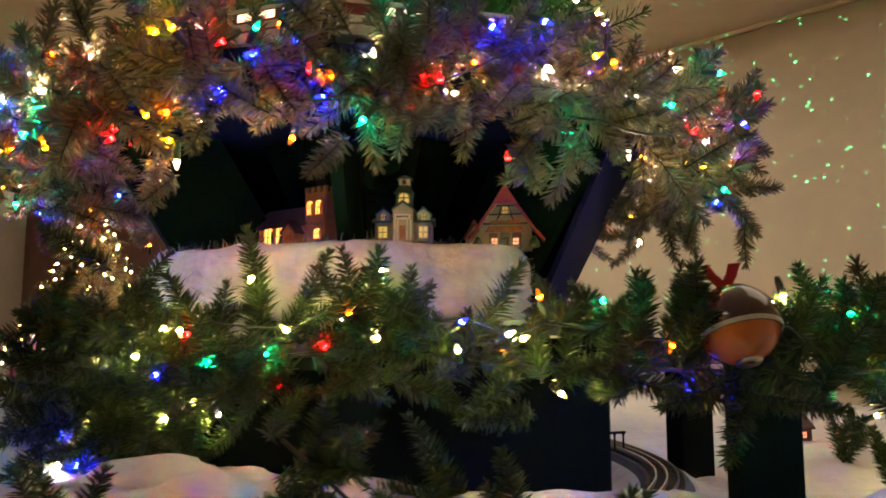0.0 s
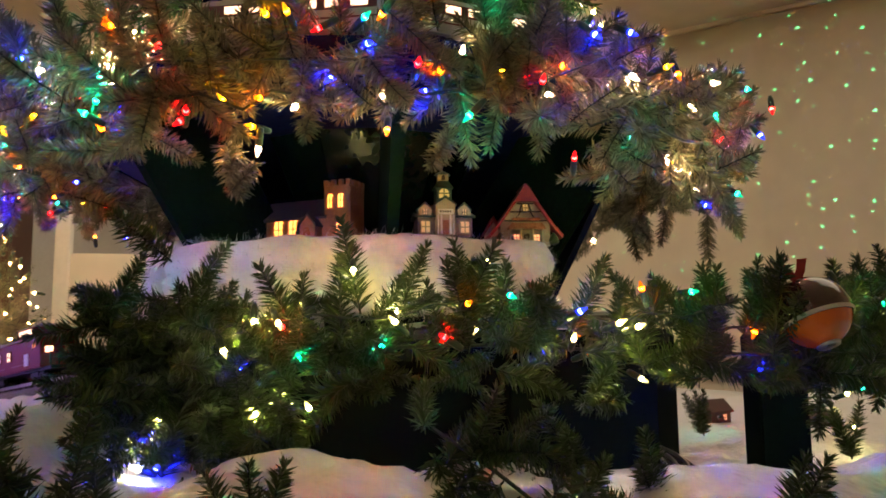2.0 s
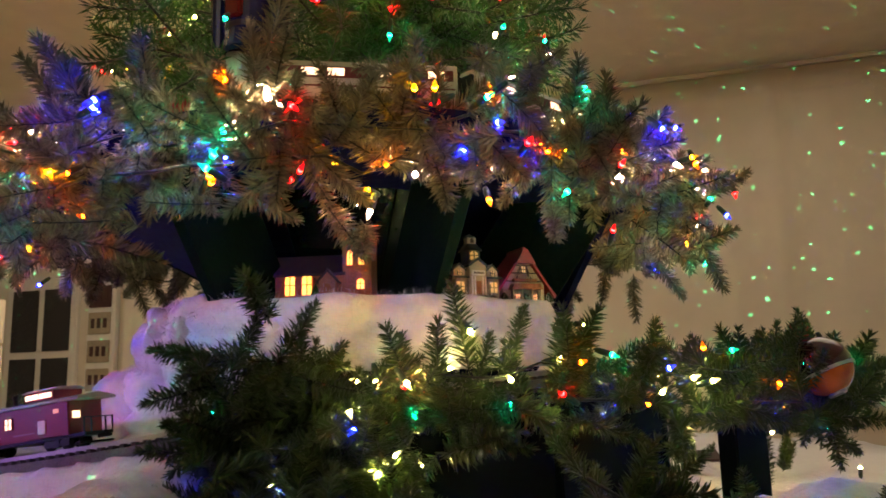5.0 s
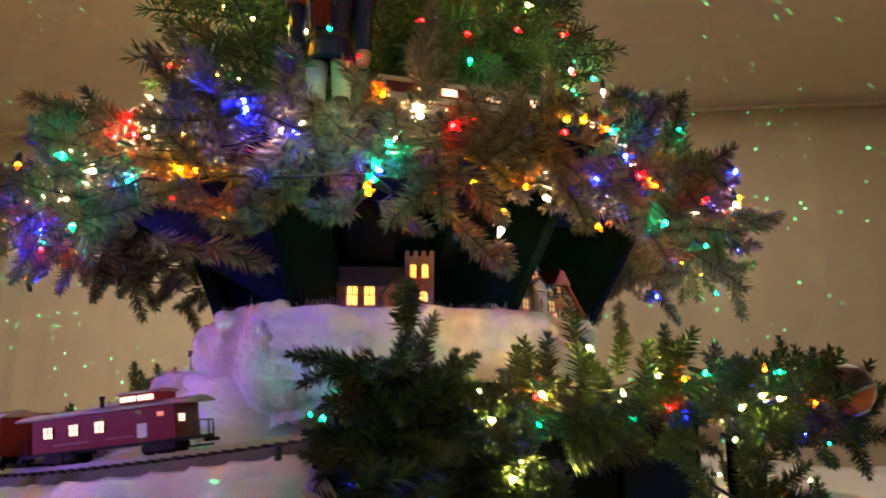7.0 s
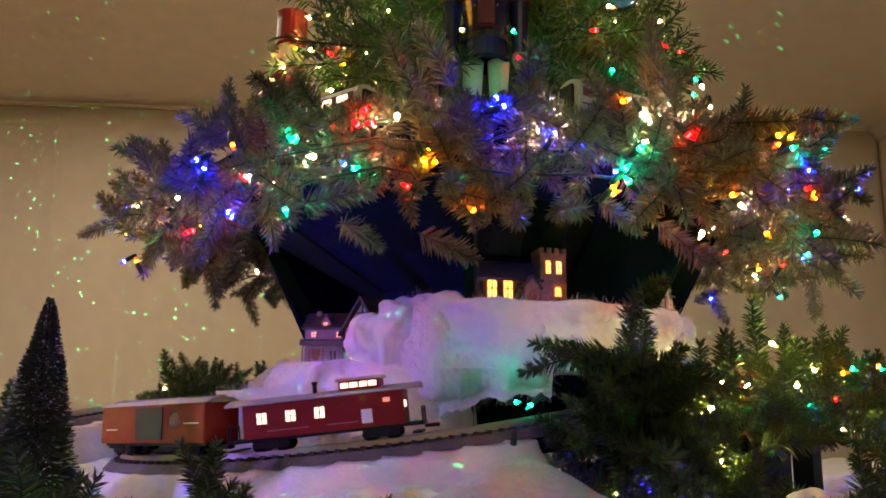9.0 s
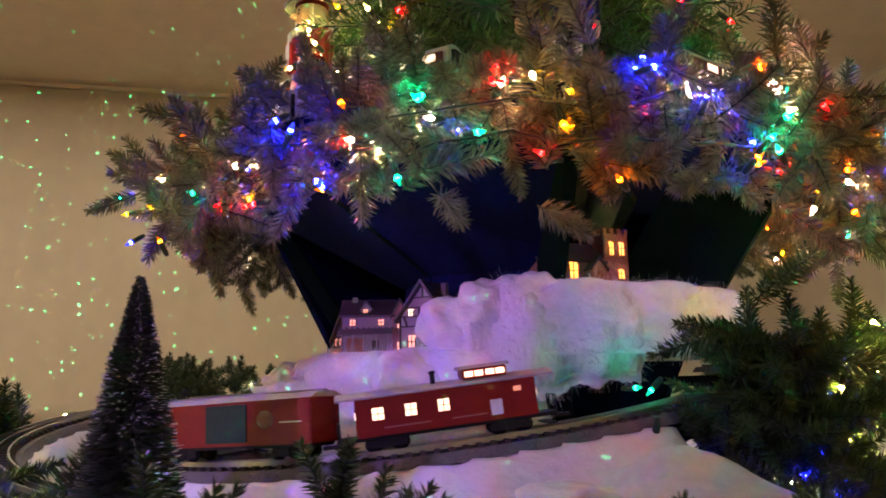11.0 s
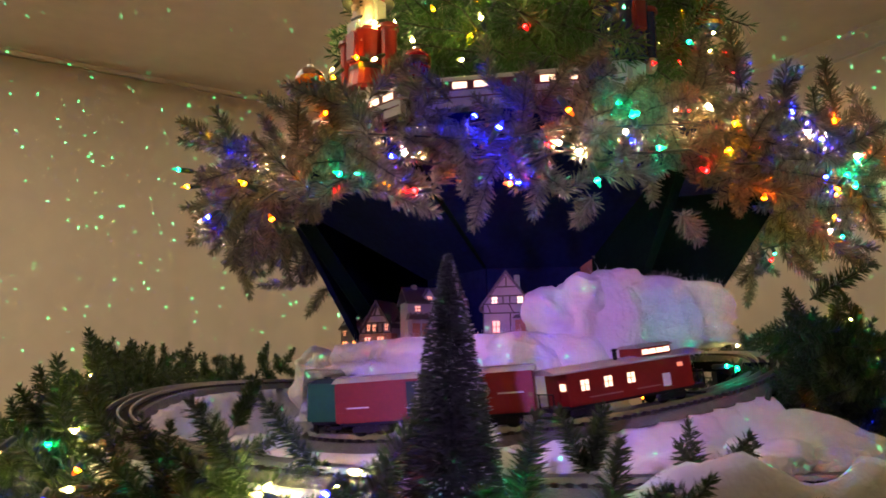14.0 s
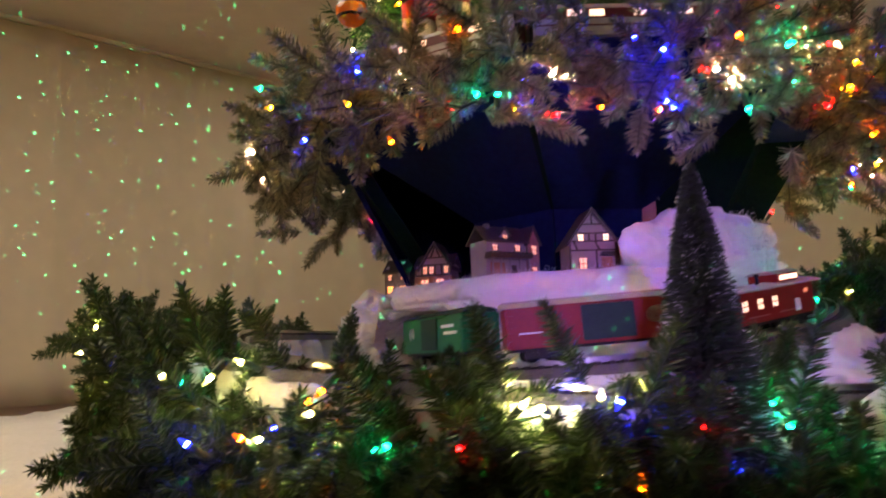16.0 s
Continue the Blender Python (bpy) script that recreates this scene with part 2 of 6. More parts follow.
def smooth_path(points, per=8):
    """A glide through the points."""
    pts = [Vector(p) for p in points]
    out = []
    for i in range(len(pts) - 1):
        a, b, c, d = pts[max(i - 1, 0)], pts[i], pts[i + 1], pts[min(i + 2, len(pts) - 1)]
        for k in range(per):
            t = k / per
            out.append(0.5 * ((2 * b) + (c - a) * t + (2 * a - 5 * b + 4 * c - d) * t * t + (3 * b - a - 3 * c + d) * t ** 3))
    out.append(pts[-1])
    return out


# ---------------------------------------------------------------- the room
CX, CY = -0.13, 1.47
ROOM = pose(0, 0, 0, 0, 0, -45)  # local y points to the long wall, local x along it to the right
U_FAR, V_RIGHT, V_LEFT, U_NEAR, CEIL = 4.84, 2.37, -6.2, -3.2, 3.33


def room_slab(name, x0, x1, y0, y1, z0, z1, mat, label, category):
    ob = new(name, to_mesh(name, cube(x0, x1, y0, y1, z0, z1), mat))
    ob.matrix_basis = ROOM
    return tagged(ob, label, category, kind="structure")


room_slab("floor", V_LEFT, V_RIGHT, U_NEAR, U_FAR, -0.1, 0, CARPET, "dark brown carpet floor of the room", "floor")
room_slab("ceiling", V_LEFT, V_RIGHT, U_NEAR, U_FAR, CEIL, CEIL + 0.1, CEILPAINT, "warm beige plain ceiling", "ceiling")
room_slab("wall_far", V_LEFT, V_RIGHT, U_FAR, U_FAR + 0.12, 0, CEIL, WALLPAINT, "beige draped wall behind the display", "wall")
room_slab("wall_right", V_RIGHT, V_RIGHT + 0.12, U_NEAR, U_FAR + 0.12, 0, CEIL, WALLPAINT, "beige painted side wall", "wall")
room_slab("wall_left", V_LEFT - 0.12, V_LEFT, U_NEAR, U_FAR + 0.12, 0, CEIL, SIDING, "white boarded side wall", "wall")
room_slab("wall_near", V_LEFT, V_RIGHT, U_NEAR - 0.12, U_NEAR, 0, CEIL, WALLPAINT, "plain beige wall", "wall")

# ---------------------------------------------------------------- snow ground and the display's frame


def polar(deg, r, z=0.0):
    return Vector((CX + r * math.cos(radians(deg)), CY + r * math.sin(radians(deg)), z))


def bump01(d, r):
    t = max(0.0, 1 - (d / r) ** 2)
    return t * t


def angle_of(x, y):
    return math.degrees(math.atan2(y - CY, x - CX)) % 360


def ease(a, b, v):
    t = min(1.0, max(0.0, (v - a) / (b - a)))
    return t * t * (3 - 2 * t)


# main line: from the trestle in front, down past the drift and round into the tunnel under the terrace
LINE_A = smooth_path([polar(330, 0.50, 1.318), polar(300, 0.47, 1.314), polar(275, 0.455, 1.303), polar(248, 0.475, 1.279), polar(227, 0.51, 1.252), polar(210, 0.545, 1.229),
                      polar(193, 0.60, 1.207), polar(180, 0.645, 1.194), polar(168, 0.66, 1.187), polar(157, 0.62, 1.185), polar(148, 0.54, 1.185), polar(139, 0.46, 1.187), polar(127, 0.40, 1.19),
                      polar(108, 0.385, 1.19), polar(85, 0.385, 1.19), polar(60, 0.385, 1.19), polar(35, 0.385, 1.19)], 10)
# lower line: along the front, round the loop on the left and away at the back; and the curve on the right under the trestle
LINE_B = smooth_path([polar(238, 0.86, 1.13), polar(222, 0.80, 1.140), polar(206, 0.76, 1.146), polar(190, 0.765, 1.150), polar(176, 0.80, 1.158), polar(163, 0.845, 1.176), polar(152, 0.865, 1.198), polar(141, 0.84, 1.220),
                      polar(129, 0.77, 1.243), polar(113, 0.69, 1.258), polar(90, 0.63, 1.264), polar(60, 0.58, 1.266)], 10)
LINE_C = smooth_path([polar(290, 0.66, 1.075), polar(310, 0.60, 1.075), polar(335, 0.54, 1.075), polar(0, 0.50, 1.075), polar(30, 0.50, 1.075), polar(60, 0.52, 1.075)], 10)


def ground(x, y):
    d, a = math.hypot(x - CX, y - CY), angle_of(x, y)
    left = ease(240, 203, a) * ease(85, 112, a)          # the raised ground round the loop
    h = 1.045 + 0.015 * math.sin(5 * x + 2) * math.cos(4 * y)
    plateau = 1.165 - 0.03 * ease(0.66, 0.80, d) - 0.30 * ease(0.84, 0.93, d)
    h += left * (plateau - h)
    front = ease(208, 226, a) * ease(330, 295, a)
    h += front * ease(0.42, 0.60, d) * ease(1.02, 0.80, d) * 0.085
    for mx, my, mr, mh in ((-0.80, 1.02, 0.17, 0.058), (-0.55, 1.03, 0.15, 0.030), (-0.24, 0.80, 0.22, 0.044), (0.10, 0.74, 0.2, 0.030), (-0.93, 1.20, 0.13, 0.05), (-0.66, 1.22, 0.12, 0.035), (0.62, 0.95, 0.2, 0.05), (0.80, 1.5, 0.25, 0.03)):
        h += mh * bump01(math.hypot(x - mx, y - my), mr)
    v = Vector((x * 9, y * 9, 0.3))
    h += 0.013 * noise.noise(v) + 0.008 * noise.noise(v * 2.7) + 0.004 * noise.noise(v * 6.1)
    for line in (LINE_A, LINE_B, LINE_C):
        near = min(line[::3], key=lambda p: (p.x - x) ** 2 + (p.y - y) ** 2)
        gap = math.hypot(near.x - x, near.y - y)
        if line is LINE_A and near.z > 1.250:
            continue
        h += (near.z - 0.016 - h) * ease(0.085, 0.050, gap)
    return h


def snow_ground():
    bm = bmesh.new()
    rows = []
    radii = [0.20 + 0.85 * i / 92 for i in range(93)] + [1.15, 1.3, 1.5, 1.8, 2.1]
    for r in radii:
        ring = []
        for k in range(340):
            deg = 360 * k / 340
            wide = ease(112, 70, deg) + ease(285, 325, deg)      # the table reaches far only at the back and on the right
            p = polar(deg, r if r <= 1.05 else 1.05 + (r - 1.05) * (0.06 + 0.94 * min(1.0, wide)))
            ring.append(bm.verts.new((p.x, p.y, ground(p.x, p.y))))
        rows.append(ring)
    for a, b in zip(rows, rows[1:]):
        for k in range(340):
            f = bm.faces.new((a[k], b[k], b[(k + 1) % 340], a[(k + 1) % 340]))
            f.smooth = True
    last = rows[-1]
    skirt = [bm.verts.new((v.co.x, v.co.y, 0.0)) for v in last]
    for k in range(340):
        f = bm.faces.new((last[k], skirt[k], skirt[(k + 1) % 340], last[(k + 1) % 340]))
        f.smooth = True
    bmesh.ops.recalc_face_normals(bm, faces=bm.faces[:])
    ob = new("ground", to_mesh("ground", bm, COTTON))
    return tagged(ob, "white cotton snow blanket over the display table", "snow blanket", kind="structure")


snow_ground()


def cotton_shelf(name, a0, a1, r_in, r_out, z_top, z_low, label, seed, lip=0.022, tunnel=None, flare=0.0):
    """A ledge of cotton: flat top, soft rolled rim and a bulging front."""
    bm = bmesh.new()
    n = int(abs(a1 - a0) * 0.9)
    rows = []
    for k in range(n + 1):
        a = a0 + (a1 - a0) * k / n
        end = math.sin(math.pi / 2 * min(1.0, 7.0 * min(k, n - k) / n))
        col = []
        prof = [(r_in, z_top - 0.01), ((r_in + r_out) / 2, z_top), (r_out - lip, z_top), (r_out - lip * 0.4, z_top - lip * 0.25), (r_out, z_top - lip)]
        low = z_low + (tunnel[2] - z_low) * ease(tunnel[0] - 4, tunnel[0] + 3, a) * ease(tunnel[1] + 4, tunnel[1] - 3, a) if tunnel else z_low
        prof += [(r_out + flare * (j / 7) ** 1.5 + (0.012 + 0.1 * flare) * math.sin(3.0 * j) - 0.35 * flare * math.sin(math.pi * j / 7), z_top - lip - (z_top - lip - low) * j / 7) for j in range(1, 8)]
        prof.append((r_in, low))
        for i, (r, z) in enumerate(prof):
            p = polar(a, r)
            w = noise.noise(Vector((p.x * 11 + seed, p.y * 11, z * 11)))
            w2 = noise.noise(Vector((p.x * 30 + seed, p.y * 30, z * 30)))
            out = 0.0 if i == 0 or i == len(prof) - 1 else (0.024 * w + 0.008 * w2)
            rr = r_in + (r - r_in) * (0.62 + 0.38 * end) + (out if i > 2 else 0)
            zz = z_low + (z - z_low) * (0.4 + 0.6 * end) + (0.007 * w + 0.003 * w2 if 0 < i < 5 else 0)
            q = polar(a, rr, zz)
            col.append(bm.verts.new(q))
        rows.append(col)
    for a, b in zip(rows, rows[1:]):
        for i in range(len(a)):
            f = bm.faces.new((a[i], b[i], b[(i + 1) % len(a)], a[(i + 1) % len(a)]))
            f.smooth = True
    bm.faces.new(rows[0])
    bm.faces.new(rows[-1][::-1])
    bmesh.ops.recalc_face_normals(bm, faces=bm.faces[:])
    ob = new(name, to_mesh(name, bm, COTTON))
    return tagged(ob, label, "cotton snow")


cotton_shelf("snow_ledge", 196, 326, 0.10, 0.405, 1.434, 1.325, "thick white cotton snow ledge under the church, school and chalet", 3)
cotton_shelf("snow_terrace", 96, 216, 0.10, 0.43, 1.338, 1.19, "rolled cotton snow terrace under the half-timbered houses", 9, lip=0.035, tunnel=(128, 151, 1.285), flare=0.06)


def cotton_puff(name, blobs, seed, label):
    """Torn cotton wool: lumps run together, pushed about by noise."""
    bm = bmesh.new()
    for x, y, z, rx, ry, rz in blobs:
        res = bmesh.ops.create_icosphere(bm, subdivisions=4, radius=1.0)
        for v in res["verts"]:
            d = v.co.copy()
            k = 1 + 0.34 * noise.noise(d * 1.7 + Vector((seed + x * 30, y * 30, 0))) + 0.15 * noise.noise(d * 5 + Vector((seed, x * 50, z * 9)))
            v.co = Vector((x + d.x * rx * k, y + d.y * ry * k, z + d.z * rz * k))
    for f in bm.faces:
        f.smooth = True
    ob = new(name, to_mesh(name, bm, COTTON))
    skin = ob.modifiers.new("run_together", "REMESH")
    skin.mode, skin.voxel_size, skin.use_smooth_shade = "VOXEL", 0.005, True
    return tagged(ob, label, "cotton snow")


cotton_puff("cotton_drift", [(-0.500, 1.395, 1.368, 0.036, 0.046, 0.044), (-0.482, 1.345, 1.392, 0.042, 0.045, 0.042), (-0.452, 1.285, 1.412, 0.045, 0.045, 0.034)], 5, "torn white cotton drift heaped at the end of the ledge")


def cotton_curtain(a0, a1, label):
    """A thick pull of cotton that hangs in soft folds from the ledge down to the track."""
    bm = bmesh.new()
    cols = []
    n, m = 130, 30
    for k in range(n + 1):
        a = a0 + (a1 - a0) * k / n
        u = k / n
        end = math.sqrt(max(0.0, 1 - (2 * u - 1) ** 8))
        top = 1.400 + 0.038 * math.exp(-((a - 205) / 7) ** 2) + 0.008 * noise.noise(Vector((a * 0.35, 3, 0)))
        low = 1.238 + 0.046 * ease(202, 226, a) + 0.014 * noise.noise(Vector((a * 0.22, 8, 0))) + 0.005 * noise.noise(Vector((a * 0.7, 8, 2)))
        col = [bm.verts.new(polar(a, 0.325, low + 0.012)), bm.verts.new(polar(a, 0.325, top - 0.03))]
        for j in range(m + 1):
            v = j / m
            z = top + (low - top) * v
            fold = 0.026 * noise.noise(Vector((a * 0.15, v * 0.5, 1))) + 0.006 * noise.noise(Vector((a * 0.24 + 2 * v, v * 1.6, 5))) + 0.0022 * noise.noise(Vector((a * 1.3, v * 9, 7))) + 0.0012 * noise.noise(Vector((a * 3, v * 22, 3)))
            swell = math.sin(math.pi * min(1.0, 0.12 + v * 1.02)) ** 0.55
            col.append(bm.verts.new(polar(a, 0.365 + (0.052 * swell + fold * (0.4 + 0.6 * swell)) * end, z)))
        cols.append(col)
    for a, b in zip(cols, cols[1:]):
        for j in range(len(a)):
            f = bm.faces.new((a[j], b[j], b[(j + 1) % len(a)], a[(j + 1) % len(a)]))
            f.smooth = True
    bm.faces.new(cols[0])
    bm.faces.new(cols[-1][::-1])
    bmesh.ops.recalc_face_normals(bm, faces=bm.faces[:])
    return tagged(new("cotton_curtain", to_mesh("cotton_curtain", bm, COTTON)), label, "cotton snow")


cotton_curtain(194, 237, "thick white cotton pulled into folds, hanging from the ledge")
cotton_puff("cotton_drift", [(-0.55, 1.40, 1.23, 0.05, 0.06, 0.05), (-0.545, 1.44, 1.28, 0.045, 0.06, 0.05)], 12, "crumpled cotton snow bank at the foot of the terrace")
cotton_puff("cotton_drift", [(-0.33, 1.87, 1.285, 0.06, 0.05, 0.045), (-0.27, 1.90, 1.25, 0.05, 0.05, 0.05)], 17, "rounded cotton snow bank beside the tunnel mouth")


for at, size, seed in (((-0.715, 1.115, 1.158), (0.085, 0.055, 0.030), 21), ((-0.655, 1.035, 1.150), (0.080, 0.050, 0.034), 26), ((-0.77, 1.235, 1.150), (0.050, 0.055, 0.020), 33), ((-0.30, 0.795, 1.140), (0.095, 0.050, 0.032), 38), ((-0.10, 0.775, 1.130), (0.080, 0.045, 0.030), 41)):
    (px, py, pz), (rx, ry, rz) = at, size
    cotton_puff("cotton_clump", [(px, py, pz, rx, ry, rz), (px + 0.6 * rx, py - 0.5 * ry, pz - 0.008, 0.6 * rx, 0.8 * ry, 0.8 * rz), (px - 0.7 * rx, py + 0.3 * ry, pz - 0.010, 0.6 * rx, 0.7 * ry, 0.7 * rz)], seed, "loose torn clump of white cotton snow")


def dark_core():
    """The flared stand: seven ribs, boards set back between them, the round deck on top."""
    core = thing("display_stand", pose(CX, CY, 0), "flared dark green wooden stand carrying the upper deck", "display stand")
    ribs = [268 + 51.43 * k for k in range(7)]

    def wedge(a0, a1, low, high, z0, z1, thick):
        bm = bmesh.new()
        vs = []
        for a in (a0, a1):
            for r, z in ((low, z0), (high, z1), (high - thick, z1), (low - thick, z0)):
                vs.append(bm.verts.new((r * math.cos(radians(a)), r * math.sin(radians(a)), z)))
        bm.faces.new(vs[:4])
        bm.faces.new(vs[4:][::-1])
        for i in range(4):
            bm.faces.new((vs[i], vs[4 + i], vs[4 + (i + 1) % 4], vs[(i + 1) % 4]))
        bmesh.ops.recalc_face_normals(bm, faces=bm.faces[:])
        return bm

    for k, a in enumerate(ribs):
        if k == 5:           # a narrow batten over the joint of the two western boards
            part("batten", wedge(a - 0.7, a + 0.7, 0.231, 0.540, 1.472, 1.64, 0.012), PANEL_EDGE, core)
        else:
            part("rib", wedge(a - 1.2, a + 1.2, 0.330, 0.535, 1.34, 1.64, 0.21 if k in (0, 1, 6) else 0.035), PANEL_EDGE, core)
        if k in (0, 6):      # open bays behind the church, school and chalet, lined with glossy boards
            for half in (0, 1):
                part("inner_board", wedge(a + 0.4 + 25.7 * half, a + 25.3 + 25.7 * half, 0.115, 0.24, 1.40, 1.635, 0.010), PANEL_INNER, core)
            continue
        if k in (4, 5):      # set back, upright behind the houses and flared above them
            part("board", wedge(a + 0.4, a + 51.03, 0.215, 0.225, 1.20, 1.475, 0.012), PANEL, core)
            part("board", wedge(a + 0.4, a + 51.03, 0.226, 0.535, 1.472, 1.64, 0.012), PANEL, core)
            continue
        low = 0.30
        part("board", wedge(a + 0.4, a + 51.03, low, 0.535, 1.20, 1.64, 0.012), PANEL, core)
    bm = bmesh.new()
    lathe(bm, [(0, 1.635), (0.56, 1.635), (0.575, 1.640), (0.575, 1.658), (0.56, 1.664), (0, 1.664)], 64)
    part("deck", bm, PANEL, core)
    bm = bmesh.new()
    lathe(bm, [(0.0, 0.0), (0.10, 0.0), (0.10, 1.64), (0.0, 1.64)], 14)
    part("column", bm, POST, core)
    bm = bmesh.new()
    lathe(bm, [(0, 1.660), (0.36, 1.660), (0.36, 1.715), (0.35, 1.722), (0, 1.722)], 48)
    part("tree_platform", bm, PANEL, core)
    return core


dark_core()


def trestle():
    """The raised track bed in front, on dark boards and posts."""
    t = thing("track_trestle", pose(0, 0, 0), "dark painted trestle shelf on boards and posts, edged with garland", "trestle")
    bm = bmesh.new()
    rows = []
    for k in range(61):
        a = 226 + (345 - 226) * k / 60
        z = 1.229 + 0.066 * ease(212, 292, a)
        ri, ro = 0.40 + 0.03 * ease(250, 226, a), 0.545 + 0.01 * ease(250, 290, a)
        rows.append([bm.verts.new(polar(a, r, zz)) for r, zz in ((ri, z), (ro, z), (ro, z - 0.022), (ri, z - 0.022))])
    for a, b in zip(rows, rows[1:]):
        for i in range(4):
            bm.faces.new((a[i], b[i], b[(i + 1) % 4], a[(i + 1) % 4]))
    bm.faces.new(rows[0])
    bm.faces.new(rows[-1][::-1])
    bmesh.ops.recalc_face_normals(bm, faces=bm.faces[:])
    part("shelf", bm, POST, t)
    bm = bmesh.new()
    for x0, x1, y in ((-0.30, 0.0, 1.0), (0.0, 0.215, 0.985)):
        box(bm, x0, x1, y, y + 0.02, 0.98, 1.275, 0.002)
    part("front_board", bm, POST, t, "black front board below the shelf")
    for x, y, w, turn in ((0.425, 1.02, 0.088, 4), (0.475, 1.48, 0.09, 30), (-0.32, 1.06, 0.06, 40)):
        part("post", cube(-w / 2, w / 2, -0.02, 0.02, 0.98, 1.285, 0.003), POST, t, at=pose(x, y, 0, 0, 0, turn))
    return t


trestle()

def cotton_fibres(ob, count, seed, length=(0.006, 0.0095)):
    """Loose fibres that stand off the cotton and soften its edge."""
    rnd = random.Random(seed)
    verts = [v for v in ob.data.vertices if v.normal.length > 0.5]
    bm = bmesh.new()
    for k in range(count):
        v = rnd.choice(verts)
        j = Vector((rnd.uniform(-1, 1), rnd.uniform(-1, 1), rnd.uniform(-1, 1)))
        b = v.co + j * 0.006 - v.normal * 0.005
        way = (v.normal + j * 0.9).normalized()
        bend = Vector((rnd.uniform(-1, 1), rnd.uniform(-1, 1), rnd.uniform(-1, 1))) * 0.004
        ln = rnd.uniform(*length)
        side = way.cross(Vector((0.2, 0.4, 0.9))).normalized() * 0.00018
        m, e = b + way * ln * 0.6 + bend, b + way * ln + bend * 2.4
        v = [bm.verts.new(p) for p in (b - side, b + side, m + side, e, m - side)]
        bm.faces.new(v)
    return tagged(part("cotton_fuzz", bm, COTTON, ob, "fine loose cotton fluff"), kind="stuff")


for k, fluffy in enumerate([o for o in scene.objects if o.name.startswith(("cotton_curtain", "snow_ledge", "snow_terrace"))]):
    cotton_fibres(fluffy, 9000, 70 + k)

# ---------------------------------------------------------------- track


def lay_track(line, label):
    t = thing("railway_track", pose(0, 0, 0), label, "railway track", group="toy railway")
    n = len(line)

    def frame_at(i):
        d = (line[min(i + 1, n - 1)] - line[max(i - 1, 0)]).normalized()
        return line[i], d, d.cross(Vector((0, 0, 1))).normalized()

    def sweep(section, mat, name):
        bm = bmesh.new()
        rows = []
        for i in range(n):
            p, d, s = frame_at(i)
            rows.append([bm.verts.new(p + s * u + Vector((0, 0, w))) for u, w in section])
        for a, b in zip(rows, rows[1:]):
            for i in range(len(section)):
                bm.faces.new((a[i], b[i], b[(i + 1) % len(section)], a[(i + 1) % len(section)]))
        bm.faces.new(rows[0])
        bm.faces.new(rows[-1][::-1])
        bmesh.ops.recalc_face_normals(bm, faces=bm.faces[:])
        part(name, bm, mat, t)

    sweep([(-0.042, -0.016), (-0.033, -0.004), (0.033, -0.004), (0.042, -0.016)], ROADBED, "roadbed")
    for off in (-0.017, 0.0, 0.017):
        sweep([(off - 0.0014, -0.001), (off - 0.0014, 0.006), (off + 0.0014, 0.006), (off + 0.0014, -0.001)], RAIL, "rail")
    tie = to_mesh("tie", cube(-0.026, 0.026, -0.0035, 0.0035, -0.005, 0.0005), TIE)
    run = 0.0
    for i in range(1, n):
        a, b = line[i - 1], line[i]
        run += (b - a).length
        while run > 0.016:
            run -= 0.016
            p, d, s = frame_at(i)
            p = b - d * run
            shared("tie", tie, t, Matrix(((s.x, d.x, 0, p.x), (s.y, d.y, 0, p.y), (0, 0, 1, p.z), (0, 0, 0, 1))))
    return t


lay_track(LINE_A, "three-rail toy track on grey roadbed, climbing round the stand")
lay_track(LINE_B, "three-rail toy track on grey roadbed, half buried in snow")
lay_track(LINE_C, "curved three-rail toy track on grey roadbed under the trestle")
LINE_U = [polar(a, 0.485, 1.672) for a in range(0, 361, 4)]
lay_track(LINE_U, "ring of three-rail toy track on the upper deck")

# ---------------------------------------------------------------- garlands


def tip_mesh(name, mat, length, needle, count, seed, droop=0.0, width=0.0011, taper=0.5, lean=0.62):
    """A garland tip: wire stem along z with flat needles all round."""
    rnd = random.Random(seed)
    bm = bmesh.new()
    bend = rnd.uniform(-1, 1) * 0.12 * length

    def stem(t):
        return Vector((bend * t * t, -droop * t * t, length * t))

    tube(bm, [stem(t) for t in (0, 0.35, 0.7, 1.0)], 0.0013, 4, 1)
    for i in range(count):
        t = 0.04 + 0.96 * (i + rnd.random()) / count
        a = i * 2.39996 + rnd.uniform(-0.4, 0.4)
        base = stem(min(t, 1))
        ln = needle * rnd.uniform(0.72, 1.12) * (1 - (1 - taper) * max(0, t - 0.55) / 0.45)
        fw = lean * rnd.uniform(0.75, 1.3) + (0.9 if t > 0.93 else 0)
        d = Vector((math.cos(a), math.sin(a), fw)).normalized()
        side = d.cross(Vector((rnd.uniform(-1, 1), rnd.uniform(-1, 1), rnd.uniform(-1, 1)))).normalized() * width
        sag = Vector((0, 0, -0.1 * ln * rnd.random()))
        v = [bm.verts.new(p) for p in (base - side * 0.7, base + d * ln * 0.55 - side, base + d * ln + sag, base + d * ln * 0.55 + side, base + side * 0.7)]
        bm.faces.new(v)
    return to_mesh(name, bm, mat, WIRE)


def variants(name, mat, n, length, needle, count, seed, **more):
    return [tip_mesh(name, mat, length * (0.85 + 0.3 * k / max(1, n - 1)), needle, count, seed + k, **more) for k in range(n)]


TIPS_UP = variants("branch_tip", NEEDLE, 8, 0.092, 0.0275, 235, 100, lean=0.74, width=0.0011, taper=0.6)
TIPS_LOW = variants("branch_tip", NEEDLE_GREEN, 8, 0.100, 0.0255, 250, 200, lean=0.60, width=0.0011)


